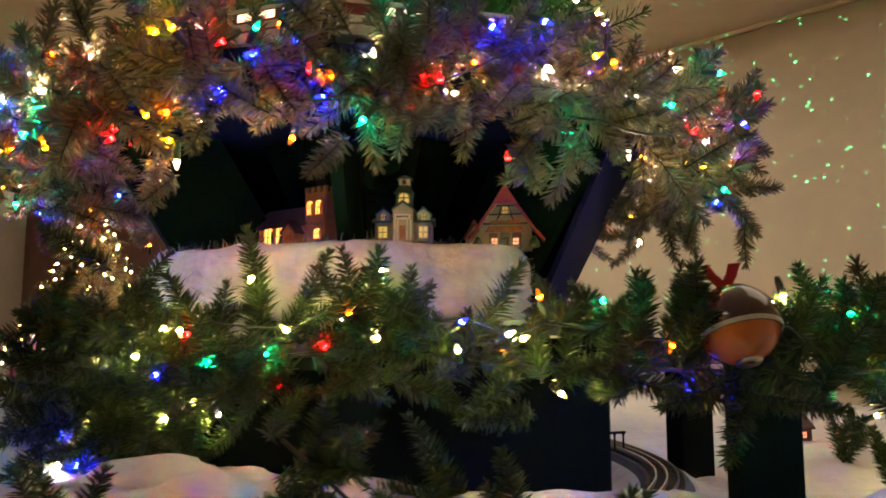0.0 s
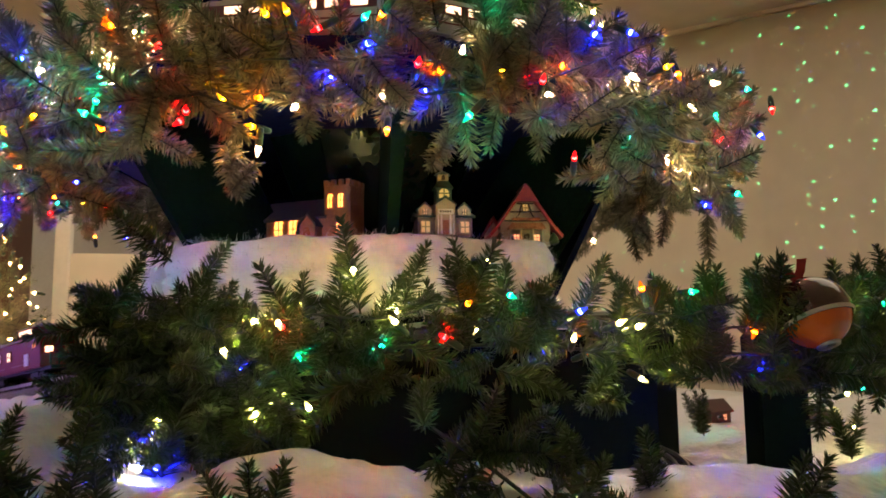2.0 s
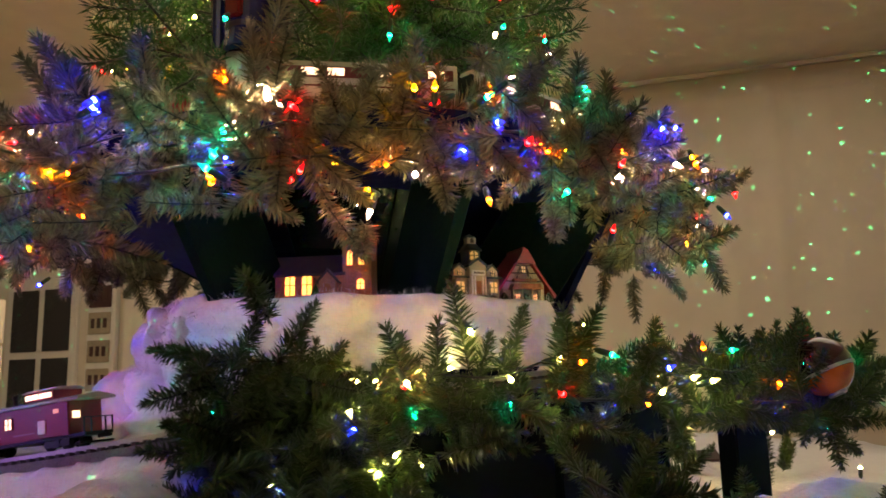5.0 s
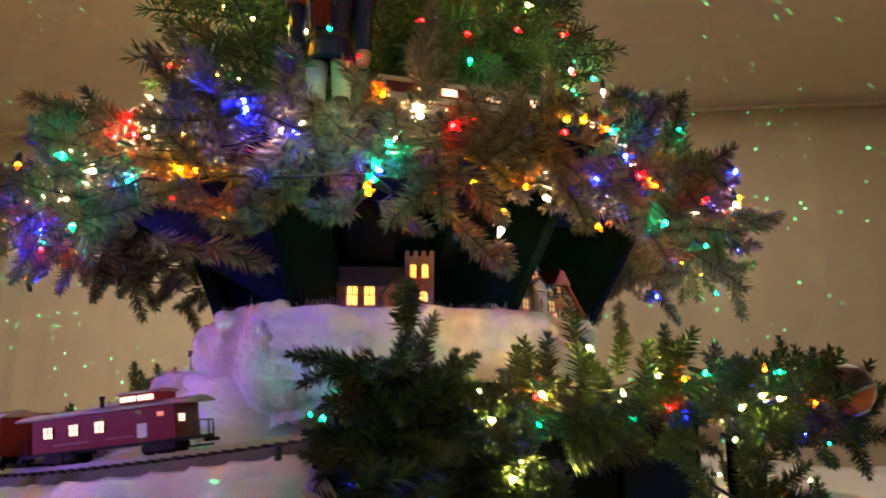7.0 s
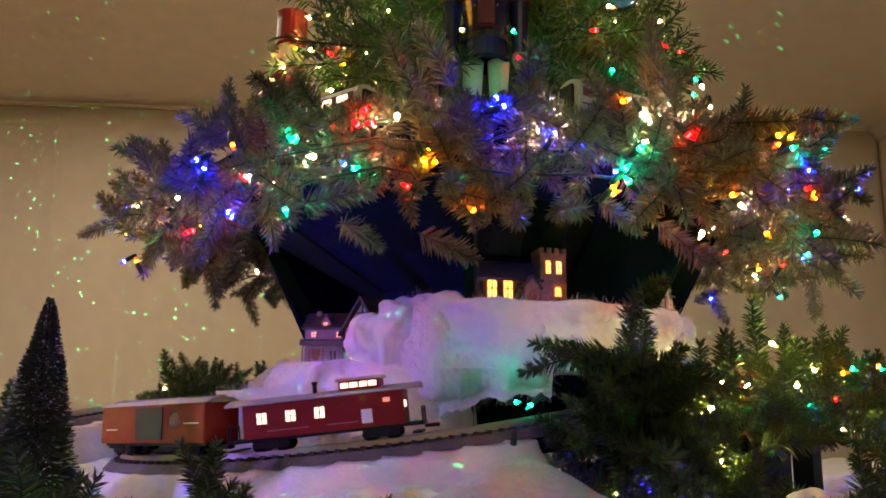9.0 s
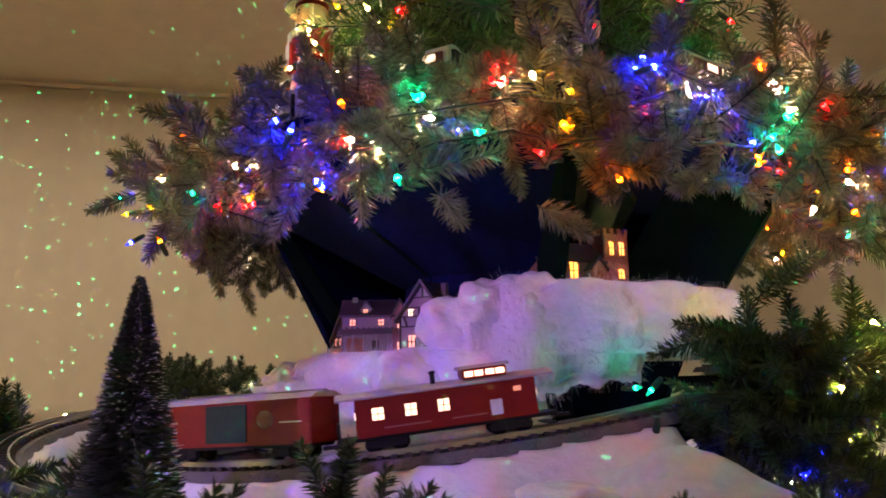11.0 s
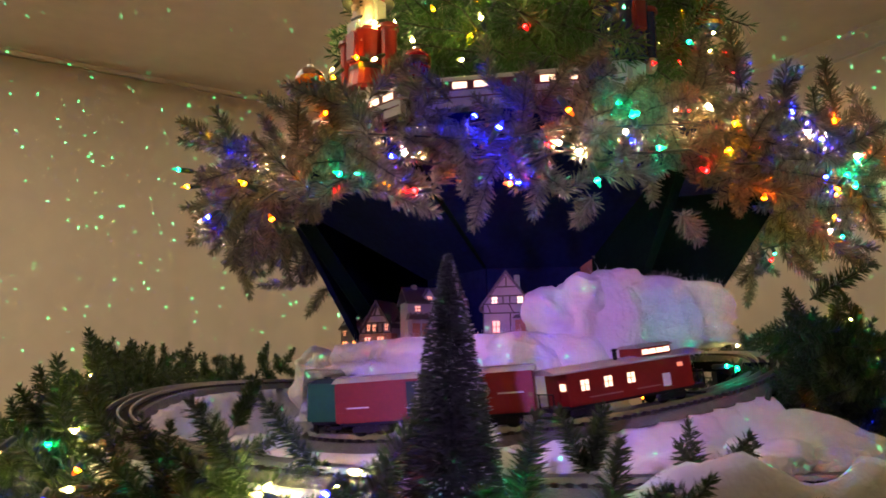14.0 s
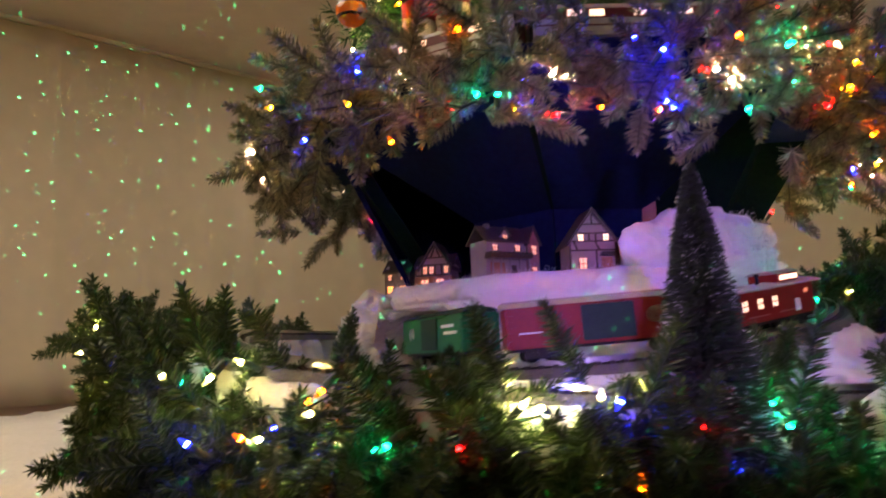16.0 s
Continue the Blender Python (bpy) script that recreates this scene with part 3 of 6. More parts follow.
def aim(base, way, spin):
    q = Vector(way).to_track_quat("Z", "Y").to_matrix().to_4x4()
    return Matrix.Translation(base) @ q @ Matrix.Rotation(spin, 4, "Z")


def garland(line, tips, count, label, rnd, spread=0.035, up=0.25, out=None, group="garlands", size=(0.8, 1.15)):
    """A garland: twisted wire with tips standing off it all round."""
    g = thing("garland", pose(0, 0, 0), label, "garland", group=group)
    bm = bmesh.new()
    tube(bm, line, 0.0022, 6)
    part("wire", bm, WIRE, g)
    n = len(line)
    for k in range(count):
        i = min(n - 2, int((k + rnd.random()) / count * (n - 1)))
        f = rnd.random()
        p = line[i].lerp(line[i + 1], f)
        d = (line[i + 1] - line[i]).normalized()
        a = rnd.uniform(0, 2 * math.pi)
        s = d.cross(Vector((0, 0, 1))).normalized()
        u = s.cross(d)
        way = s * math.cos(a) + u * math.sin(a) + d * rnd.uniform(-0.9, 0.9) + Vector((0, 0, up))
        if out is not None:
            o = Vector((p.x - CX, p.y - CY, 0)).normalized()
            way += o * out * rnd.uniform(0.4, 1.4)
        way.normalize()
        base = p + Vector((rnd.gauss(0, spread), rnd.gauss(0, spread), rnd.gauss(0, spread)))
        m = aim(base, way, rnd.uniform(0, 6.28)) @ Matrix.Scale(rnd.uniform(*size), 4)
        shared("branch_tip", tips[rnd.randrange(len(tips))], g, m)
    return g


def ring_line(a0, a1, r, z, wob, seed):
    return [polar(a0 + (a1 - a0) * k / 24, r + wob * noise.noise(Vector((k * 0.7, seed, 0))), z + wob * noise.noise(Vector((k * 0.7, seed, 5)))) for k in range(25)]


rng = random.Random(7)
for q in range(4):
    a0 = 90 * q + 10
    dense = 1.0 if q in (1, 2, 3) else 0.7
    garland(ring_line(a0, a0 + 92, 0.600, 1.605, 0.03, q), TIPS_UP, int(128 * dense), "dull green garland wired round the upper deck, full of coloured lights", rng, 0.034, 0.14 if q == 1 else 0.0, 0.55)
    garland(ring_line(a0 + 4, a0 + 96, 0.600, 1.630, 0.03, q + 7), TIPS_UP, int(46 * dense), "dull green garland lying along the edge of the upper deck", rng, 0.028, 0.22, 0.35)
    garland(ring_line(a0 + 2, a0 + 94, 0.635, 1.565, 0.03, q + 13), TIPS_UP, (20, 6, 15, 24)[q], "drooping dull green garland below the upper deck", rng, 0.03, -0.55, 0.5)

FRONT = smooth_path([(-0.43, 0.99, 1.20), (-0.40, 0.965, 1.27), (-0.25, 0.90, 1.29), (-0.07, 0.865, 1.295), (0.12, 0.84, 1.285), (0.27, 0.82, 1.28), (0.42, 0.85, 1.275), (0.56, 0.95, 1.275), (0.66, 1.10, 1.275), (0.70, 1.3, 1.27)], 6)
garland([p - Vector((0, 0, 0.018)) for p in FRONT], TIPS_LOW, 200, "green garland along the front edge of the trestle", rng, 0.024, 0.80, 0.20)
garland(smooth_path([(-0.45, 1.0, 1.33), (-0.43, 0.97, 1.25), (-0.42, 0.96, 1.18), (-0.38, 0.955, 1.17), (-0.33, 0.945, 1.20)], 6), TIPS_LOW, 105, "bunched green garland hanging at the end of the trestle", rng, 0.032, 0.05, 0.3)
LEFT = smooth_path([(-0.68, 2.17, 1.18), (-0.76, 2.10, 1.16), (-0.90, 1.95, 1.14), (-0.985, 1.72, 1.13), (-1.005, 1.52, 1.10), (-0.985, 1.30, 1.07), (-0.93, 1.12, 1.06), (-0.84, 0.97, 1.06)], 6)
garland([p + Vector((-0.015, 0.0, -0.03)) for p in LEFT], TIPS_LOW, 270, "green garland round the loop of the track, with coloured lights", rng, 0.032, 0.1, 0.45)
garland(smooth_path([(-0.88, 2.01, 1.05), (-0.95, 1.93, 1.04), (-1.03, 1.79, 1.01), (-1.06, 1.52, 1.00), (-1.04, 1.25, 1.01)], 6), TIPS_LOW, 270, "lower strand of green garland below the loop", rng, 0.034, 0.0, 0.4)
garland([p + Vector((-0.03, 0.0, -0.09)) for p in LEFT], TIPS_LOW, 210, "middle strand of green garland down the edge of the table", rng, 0.03, 0.0, 0.5)
garland([p + Vector((0.012, 0.0, -0.012)) for p in LEFT[6:-6]], TIPS_LOW, 170, "inner strand of green garland beside the loop", rng, 0.03, 0.1, 0.5)
BACK = smooth_path([(-0.30, 2.36, 1.23), (-0.22, 2.40, 1.25), (-0.10, 2.43, 1.26), (0.15, 2.36, 1.26), (0.45, 2.15, 1.26)], 6)
garland(BACK, TIPS_LOW, 130, "green garland behind the track at the back of the display", rng, 0.03, 0.35, 0.1)

garland(smooth_path([(-0.155, 0.74, 1.200), (-0.105, 0.715, 1.165), (-0.055, 0.70, 1.125), (-0.02, 0.69, 1.10)], 4), TIPS_LOW, 18, "short green garland branch lying down over the snow", rng, 0.010, -0.1, 0.2)
garland(smooth_path([(-0.66, 0.85, 1.12), (-0.56, 0.78, 1.13), (-0.46, 0.72, 1.125), (-0.38, 0.68, 1.11)], 5), TIPS_LOW, 13, "low green garland half sunk in the front snow", rng, 0.020, 0.35, 0.2)


def sprig(x, y, z, way, label="small green pine sprig stuck in the snow"):
    s = thing("pine_sprig", pose(0, 0, 0), label, "sprig", group="sprigs in the snow")
    for k in range(3):
        w = Vector(way) + Vector((rng.uniform(-0.5, 0.5), rng.uniform(-0.5, 0.5), rng.uniform(-0.2, 0.4)))
        shared("branch_tip", TIPS_LOW[rng.randrange(8)], s, aim((x, y, z), w.normalized(), rng.uniform(0, 6)) @ Matrix.Scale(0.9, 4))


for x, y, z, w in ((-0.82, 1.33, 1.15, (0, 0, 1)), (-0.92, 1.22, 1.12, (0.1, -0.4, 0.9)), (-0.86, 0.94, 1.12, (-0.2, 0.1, 0.9)), (-0.72, 0.88, 1.1, (-0.3, -0.2, 0.8)), (-0.32, 0.66, 1.10, (-0.2, -0.1, 0.8)),
                   (-0.45, 0.72, 1.10, (-0.5, 0, 0.7)), (-0.56, 0.76, 1.1, (-0.4, -0.2, 0.7)), (0.02, 0.78, 1.13, (-0.8, -0.1, 0.5)), (0.08, 0.72, 1.1, (-0.6, -0.2, 0.5)), (0.12, 0.60, 1.10, (0.3, 0, 0.8)), (-0.12, 0.56, 1.09, (-0.4, 0, 0.8)),
                   (0.62, 1.55, 1.06, (0, 0, 1)), (0.75, 1.45, 1.06, (0.1, 0, 1)), (0.86, 1.6, 1.06, (0, 0, 1)), (0.55, 1.75, 1.06, (0, 0.1, 1)), (0.95, 1.35, 1.06, (0.3, 0, 1)), (0.7, 1.2, 1.06, (0.3, 0, 1)), (-0.62, 1.90, 1.19, (0.3, 0.2, 0.9))):
    sprig(x, y, z, w)

# ---------------------------------------------------------------- strings of lights


def bulb_meshes():
    out = {}
    for colour, (glass, hot) in GLOW.items():
        bm = bmesh.new()
        lathe(bm, [(0.0020, 0.0), (0.0028, 0.003), (0.0029, 0.0055)], 8)
        lathe(bm, [(0.0029, 0.0055), (0.0029, 0.0085)], 8, slot=1)
        lathe(bm, [(0.0029, 0.0085), (0.0022, 0.0125), (0.0010, 0.0160), (0, 0.0170)], 8)
        out[colour] = to_mesh("bulb", bm, glass, hot)
    bm = bmesh.new()
    lathe(bm, [(0, -0.018), (0.0030, -0.018), (0.0042, -0.012), (0.0044, 0.002), (0.0036, 0.003)], 8)
    return out, to_mesh("socket", bm, SOCKET)


BULBS, SOCKET_MESH = bulb_meshes()


def string_of_lights(line, label, spots, rnd, reach=0.012, size=1.05):
    s = thing("light_string", pose(0, 0, 0), label, "string lights", group="strings of coloured lights")
    if line:
        bm = bmesh.new()
        tube(bm, [p + Vector((rnd.gauss(0, 0.008), rnd.gauss(0, 0.008), rnd.gauss(0, 0.008))) for p in line], 0.0016, 5)
        part("cable", bm, WIRE, s)
    for colour, p in spots:
        o = Vector((p[0] - CX, p[1] - CY, 0)).normalized()
        way = o * rnd.uniform(0.2, 1) + Vector((rnd.uniform(-0.7, 0.7), rnd.uniform(-0.7, 0.7), rnd.uniform(-1.0, 0.7)))
        b = shared("bulb", BULBS[colour], s, aim(Vector(p) + o * reach, way.normalized(), 0) @ Matrix.Translation((0, 0, -0.012)) @ Matrix.Scale(size, 4))
        shared("socket", SOCKET_MESH, b, Matrix())
    return s


UPPER = {
    "white": [(-.444, .941, 1.651), (-.593, 1.006, 1.61), (-.286, .877, 1.55), (.013, .852, 1.575), (.119, .844, 1.6), (.296, .949, 1.641), (.304, 1.072, 1.542), (-.732, 1.267, 1.594), (-.453, 2.064, 1.581), (-.582, .974, 1.61), (-.45, .932, 1.645),
              (-.188, .863, 1.567), (-.496, .912, 1.6), (-.716, 1.778, 1.608), (-.234, 2.102, 1.577), (-.749, 1.327, 1.563), (-.325, .925, 1.508), (-.751, 1.566, 1.588), (-.766, 1.358, 1.576), (.24, .92, 1.6), (.36, 1.03, 1.57), (-.69, 1.15, 1.63)],
    "blue": [(-.627, 1.046, 1.648), (-.207, .807, 1.607), (.117, .84, 1.655), (-.788, 1.426, 1.6), (-.748, 1.415, 1.537), (.055, .806, 1.633), (-.704, 1.84, 1.624), (-.045, 2.11, 1.569), (-.621, 1.031, 1.639), (-.583, .987, 1.607), (-.785, 1.463, 1.614),
             (-.756, 1.41, 1.53), (-.62, 1.06, 1.64), (-.25, .83, 1.57), (.40, 1.0, 1.58), (-.66, 1.93, 1.53)],
    "green": [(-.505, .935, 1.57), (-.094, .84, 1.537), (.283, .936, 1.589), (.361, .971, 1.643), (-.772, 1.257, 1.606), (-.749, 1.27, 1.628), (-.693, 1.217, 1.578), (-.061, .822, 1.677), (-.737, 1.643, 1.568), (-.773, 1.251, 1.605), (-.501, .915, 1.593), (-.638, 2.004, 1.626), (.39, 1.05, 1.50), (-.52, .93, 1.55)],
    "red": [(-.407, .93, 1.561), (-.02, .846, 1.595), (-.006, .824, 1.587), (.335, 1.008, 1.577), (.414, .993, 1.618), (-.732, 1.181, 1.621), (-.714, 1.187, 1.644), (-.721, 1.567, 1.535), (-.43, .885, 1.616), (-.708, 1.183, 1.627), (-.73, 1.57, 1.53), (-.66, 1.163, 1.552), (-.419, .945, 1.545), (-.15, .83, 1.60)],
    "orange": [(-.506, .951, 1.549), (-.179, .882, 1.527), (-.126, .824, 1.591), (.201, .886, 1.621), (-.648, 1.126, 1.576), (-.503, .951, 1.54), (-.136, .823, 1.59), (-.736, 1.698, 1.659), (-.804, 1.333, 1.601), (-.50, .94, 1.66), (-.19, .86, 1.66), (-.70, 1.50, 1.55)],
    "yellow": [(.367, 1.067, 1.544), (-.336, .911, 1.537), (-.297, .802, 1.638), (-.669, 1.863, 1.585), (-.67, 1.113, 1.61), (-.319, .809, 1.634), (-.662, 1.126, 1.572), (-.632, 1.989, 1.595), (-.68, 1.62, 1.56), (.18, .87, 1.63)],
}
spots = [(c, p) for c, ps in UPPER.items() for p in ps]
hues = ["white", "blue", "green", "red", "orange", "yellow"]
for k in range(52):
    a = 25 + 130 * k / 52 if k < 14 else 150 + 215 * (k - 14) / 38
    spots.append((hues[(k * 5) % 6], polar(a, 0.615 + rng.uniform(-0.05, 0.05), 1.58 + rng.uniform(-0.07, 0.08))))
for q in range(2):
    string_of_lights(ring_line(180 * q + 40, 180 * q + 222, 0.655, 1.60, 0.05, q + 31), "multicoloured mini lights wound through the upper garland", [s for k, s in enumerate(spots) if k % 2 == q], rng)

LOWER = {
    "blue": [(.023, .78, 1.316), (-.47, .935, 1.172), (-.97, 1.60, 1.09), (-.92, 1.75, 1.08), (.34, .78, 1.34), (-.35, .92, 1.25), (-1.0, 1.45, 1.08)],
    "green": [(-.19, .826, 1.274), (.175, .809, 1.337), (-.993, 1.801, 1.111), (-.962, 1.392, 1.148), (-.48, 1.117, 1.278), (.44, .82, 1.32), (-.05, .80, 1.33), (.52, 1.0, 1.3)],
    "orange": [(-.405, .98, 1.208), (-.947, 1.877, 1.165), (-.56, 1.085, 1.196), (-.10, .80, 1.325), (.10, .80, 1.345), (-.96, 1.55, 1.06), (-.98, 1.86, 1.08)],
    "red": [(-.933, 1.731, 1.092), (.26, .80, 1.325), (-.13, .815, 1.29), (-.99, 1.33, 1.05), (-.84, 2.02, 1.13), (-.30, .88, 1.30)],
    "lemon": [(.014, .788, 1.288), (.072, .787, 1.303), (-.269, .911, 1.212), (-.557, 1.097, 1.213), (-.939, 1.895, 1.146), (-1.001, 1.648, 1.158), (-1.003, 1.576, 1.164), (-.863, 1.979, 1.114), (-.753, 2.166, 1.167), (-.916, 1.959, 1.208), (-.36, .90, 1.27),
              (-.30, .87, 1.30), (-.41, .955, 1.165), (-.33, .90, 1.20), (-.10, .84, 1.33), (.36, .80, 1.335), (.46, .84, 1.31), (-.455, .905, 1.150), (-.54, .79, 1.125), (-.42, .715, 1.12), (-.60, 2.28, 1.22), (-.30, 2.42, 1.28), (.05, 2.40, 1.29), (-.52, 2.34, 1.23), (-.98, 1.35, 1.12), (-.90, 1.10, 1.09), (-.22, .86, 1.36)],
}
low = [(c, p) for c, ps in LOWER.items() for p in ps]
for line, n in ((FRONT, 20), (LEFT, 20)):      # more of the string lies deep among the needles
    for k in range(n):
        p = line[int((k + 0.5) / n * (len(line) - 1))]
        low.append((("lemon", "orange", "blue", "lemon", "green", "red", "lemon", "blue", "orange")[k % 9], (p.x + rng.uniform(-0.04, 0.04), p.y + rng.uniform(-0.04, 0.04), p.z + rng.uniform(-0.10, 0.03))))
low += [("orange", (-1.05, 1.844, 1.173)), ("lemon", (-1.05, 1.856, 1.156)), ("orange", (-1.05, 1.920, 1.139)), ("lemon", (-1.05, 1.902, 1.135)), ("blue", (-1.05, 1.883, 1.140)), ("green", (-1.05, 1.786, 1.121)), ("red", (-1.05, 1.718, 1.115)),
        ("lemon", (-1.05, 1.948, 1.188)), ("lemon", (-1.05, 1.642, 1.155)), ("blue", (-1.05, 1.570, 1.152)), ("red", (-1.05, 1.489, 1.129)), ("green", (-1.05, 1.414, 1.133)), ("blue", (-1.05, 1.970, 1.136)), ("lemon", (-0.99, 2.011, 1.193))]
low += [("lemon", (-0.420, 1.016, 1.253)), ("lemon", (-0.379, 1.002, 1.288)), ("lemon", (-0.334, 0.958, 1.310)), ("lemon", (-0.295, 0.912, 1.224)), ("lemon", (-0.065, 0.842, 1.372)), ("lemon", (-0.179, 0.847, 1.309)),
        ("lemon", (0.084, 0.766, 1.298)), ("orange", (-0.403, 0.974, 1.210)), ("blue", (-0.460, 1.049, 1.167)), ("lemon", (-0.423, 0.999, 1.161)), ("green", (-0.472, 1.109, 1.270)), ("lemon", (-0.138, 1.053, 1.323))]
low = [s for s in low if math.dist(s[1], (0.297, 0.74, 1.31)) > 0.075 and math.dist(s[1], (-0.90, 1.56, 1.10)) > 0.09]
string_of_lights([p + Vector((0, -0.03, 0.02)) for p in FRONT], "multicoloured mini lights in the trestle garland", [s for s in low if s[1][1] < 1.2], rng, 0.002, 0.95)
string_of_lights([p + Vector((-0.03, 0, 0.02)) for p in LEFT], "multicoloured mini lights in the garland round the loop", [s for s in low if s[1][1] >= 1.2], rng, 0.006, 0.95)

# ---------------------------------------------------------------- village houses


def arch(w, h, n=6):
    """An arched window's outline, its sill at z = 0."""
    pts = [(-w / 2, 0), (w / 2, 0)]
    pts += [(w / 2 * math.cos(math.pi * k / n), h - w / 2 + w / 2 * math.sin(math.pi * k / n)) for k in range(n + 1)]
    return pts


def pane(house, x, z, w, h, y, mat, frame_mat, arched=False, name="window"):
    """A lit window: glowing pane with a frame and a glazing bar round it; its front is at y."""
    out = arch(w, h) if arched else [(-w / 2, 0), (w / 2, 0), (w / 2, h), (-w / 2, h)]
    win = part(name, prism(bmesh.new(), [(x + a, z + b) for a, b in out], y - 0.0012, y + 0.002), mat, house, "glowing window pane")
    bm = bmesh.new()
    t = max(0.0010, w * 0.10)
    box(bm, x - t / 2, x + t / 2, y - 0.0022, y, z, z + h * 0.97)
    box(bm, x - w / 2, x + w / 2, y - 0.0022, y, z + h * 0.5 - t / 2, z + h * 0.5 + t / 2)
    box(bm, x - w / 2 - t, x + w / 2 + t, y - 0.003, y, z - t, z)
    box(bm, x - w / 2 - t, x - w / 2, y - 0.0026, y, z, z + h * 0.8)
    box(bm, x + w / 2, x + w / 2 + t, y - 0.0026, y, z, z + h * 0.8)
    part("window_frame", bm, frame_mat, win)
    return win


def gable_roof(x0, x1, y0, y1, z, rise, along="x", over=0.005, t=0.004):
    """Two sloping slabs that meet at the ridge."""
    bm = bmesh.new()
    if along == "x":
        ym, h = (y0 + y1) / 2, (y1 - y0) / 2 + over
        k = rise / ((y1 - y0) / 2)
        sec = [(ym - h, z - k * over), (ym, z + rise), (ym + h, z - k * over), (ym + h, z - k * over + t), (ym, z + rise + t * 1.5), (ym - h, z - k * over + t)]
        a = [bm.verts.new((x0 - over, y, zz)) for y, zz in sec]
        b = [bm.verts.new((x1 + over, y, zz)) for y, zz in sec]
    else:
        xm, h = (x0 + x1) / 2, (x1 - x0) / 2 + over
        k = rise / ((x1 - x0) / 2)
        sec = [(xm - h, z - k * over), (xm, z + rise), (xm + h, z - k * over), (xm + h, z - k * over + t), (xm, z + rise + t * 1.5), (xm - h, z - k * over + t)]
        a = [bm.verts.new((x, y0 - over, zz)) for x, zz in sec]
        b = [bm.verts.new((x, y1 + over, zz)) for x, zz in sec]
    n = len(sec)
    bm.faces.new(a)
    bm.faces.new(b[::-1])
    for i in range(n):
        bm.faces.new((a[i], b[i], b[(i + 1) % n], a[(i + 1) % n]))
    bmesh.ops.recalc_face_normals(bm, faces=bm.faces[:])
    return bm


def gable_wall(bm, x0, x1, y0, y1, z, rise, along="x"):
    if along == "x":
        ym = (y0 + y1) / 2
        for a, b in ((x0, x0 + 0.003), (x1 - 0.003, x1)):
            vs = [bm.verts.new((x, y, zz)) for x in (a, b) for y, zz in ((y0, z), (ym, z + rise), (y1, z))]
            for q in ((0, 1, 2), (5, 4, 3), (0, 3, 4, 1), (1, 4, 5, 2), (2, 5, 3, 0)):
                bm.faces.new([vs[i] for i in q])
    else:
        prism(bm, [(x0, z), (x1, z), ((x0 + x1) / 2, z + rise)], y0, y1)
    bmesh.ops.recalc_face_normals(bm, faces=bm.faces[:])
    return bm


def church():
    h = thing("church", pose(-0.243, 1.300, 1.442, 0, 0, -35) @ Matrix.Scale(1.12, 4), "brown brick ceramic church with a square tower and glowing arched windows", "model house", "village houses")
    bm = box(bmesh.new(), -0.078, 0.034, -0.028, 0.034, 0, 0.040)
    gable_wall(bm, -0.078, 0.034, -0.028, 0.034, 0.040, 0.026)
    part("wall", bm, BRICK, h)
    part("roof", gable_roof(-0.078, 0.034, -0.028, 0.034, 0.040, 0.026), SLATE, h, "dark slate roof dusted with white")
    bm = box(bmesh.new(), 0.034, 0.078, -0.032, 0.012, 0, 0.084, 0.0015)
    for k in range(4):
        for y in (-0.032, 0.007):
            box(bm, 0.034 + k * 0.0125, 0.0405 + k * 0.0125, y, y + 0.005, 0.083, 0.092)
        if k in (1, 2):
            for x in (0.034, 0.0735):
                box(bm, x, x + 0.0045, -0.032 + k * 0.0125, -0.0255 + k * 0.0125, 0.083, 0.092)
    part("tower", bm, BRICK, h)
    bm = box(bmesh.new(), 0.002, 0.028, -0.046, -0.027, 0, 0.026)
    gable_wall(bm, 0.002, 0.028, -0.046, -0.027, 0.026, 0.014, "y")
    porch = part("porch", bm, BRICK, h)
    part("porch_roof", gable_roof(0.002, 0.028, -0.046, -0.027, 0.026, 0.014, "y", 0.003, 0.003), SLATE, porch)
    part("door", prism(bmesh.new(), [(0.015 + a, b) for a, b in arch(0.012, 0.022)], -0.0475, -0.045), material("amber_door", (0.30, 0.10, 0.02), 0.5), h)
    for x in (-0.060, -0.030, -0.010):
        part("buttress", cube(x - 0.0025, x + 0.0025, -0.034, -0.027, 0, 0.034, 0.0008), BRICK, h)
    for x in (-0.046, -0.020):
        pane(h, x, 0.008, 0.015, 0.031, -0.029, LITHOUSE, BRICK, True)
    pane(h, 0.046, 0.050, 0.008, 0.021, -0.033, LITHOUSE, BRICK, True)
    pane(h, 0.064, 0.050, 0.009, 0.021, -0.033, LITHOUSE, BRICK, True)
    pane(h, 0.062, 0.014, 0.011, 0.015, -0.033, LITHOUSE, BRICK, True)
    bm = bmesh.new()
    lathe(bm, [(0, 0), (0.008, 0.002), (0.006, 0.010), (0.0035, 0.017), (0, 0.024)], 9, (-0.004, -0.042, 0))
    part("shrub", bm, NEEDLE_GREEN, h, "tiny dark fir beside the wall")
    return h


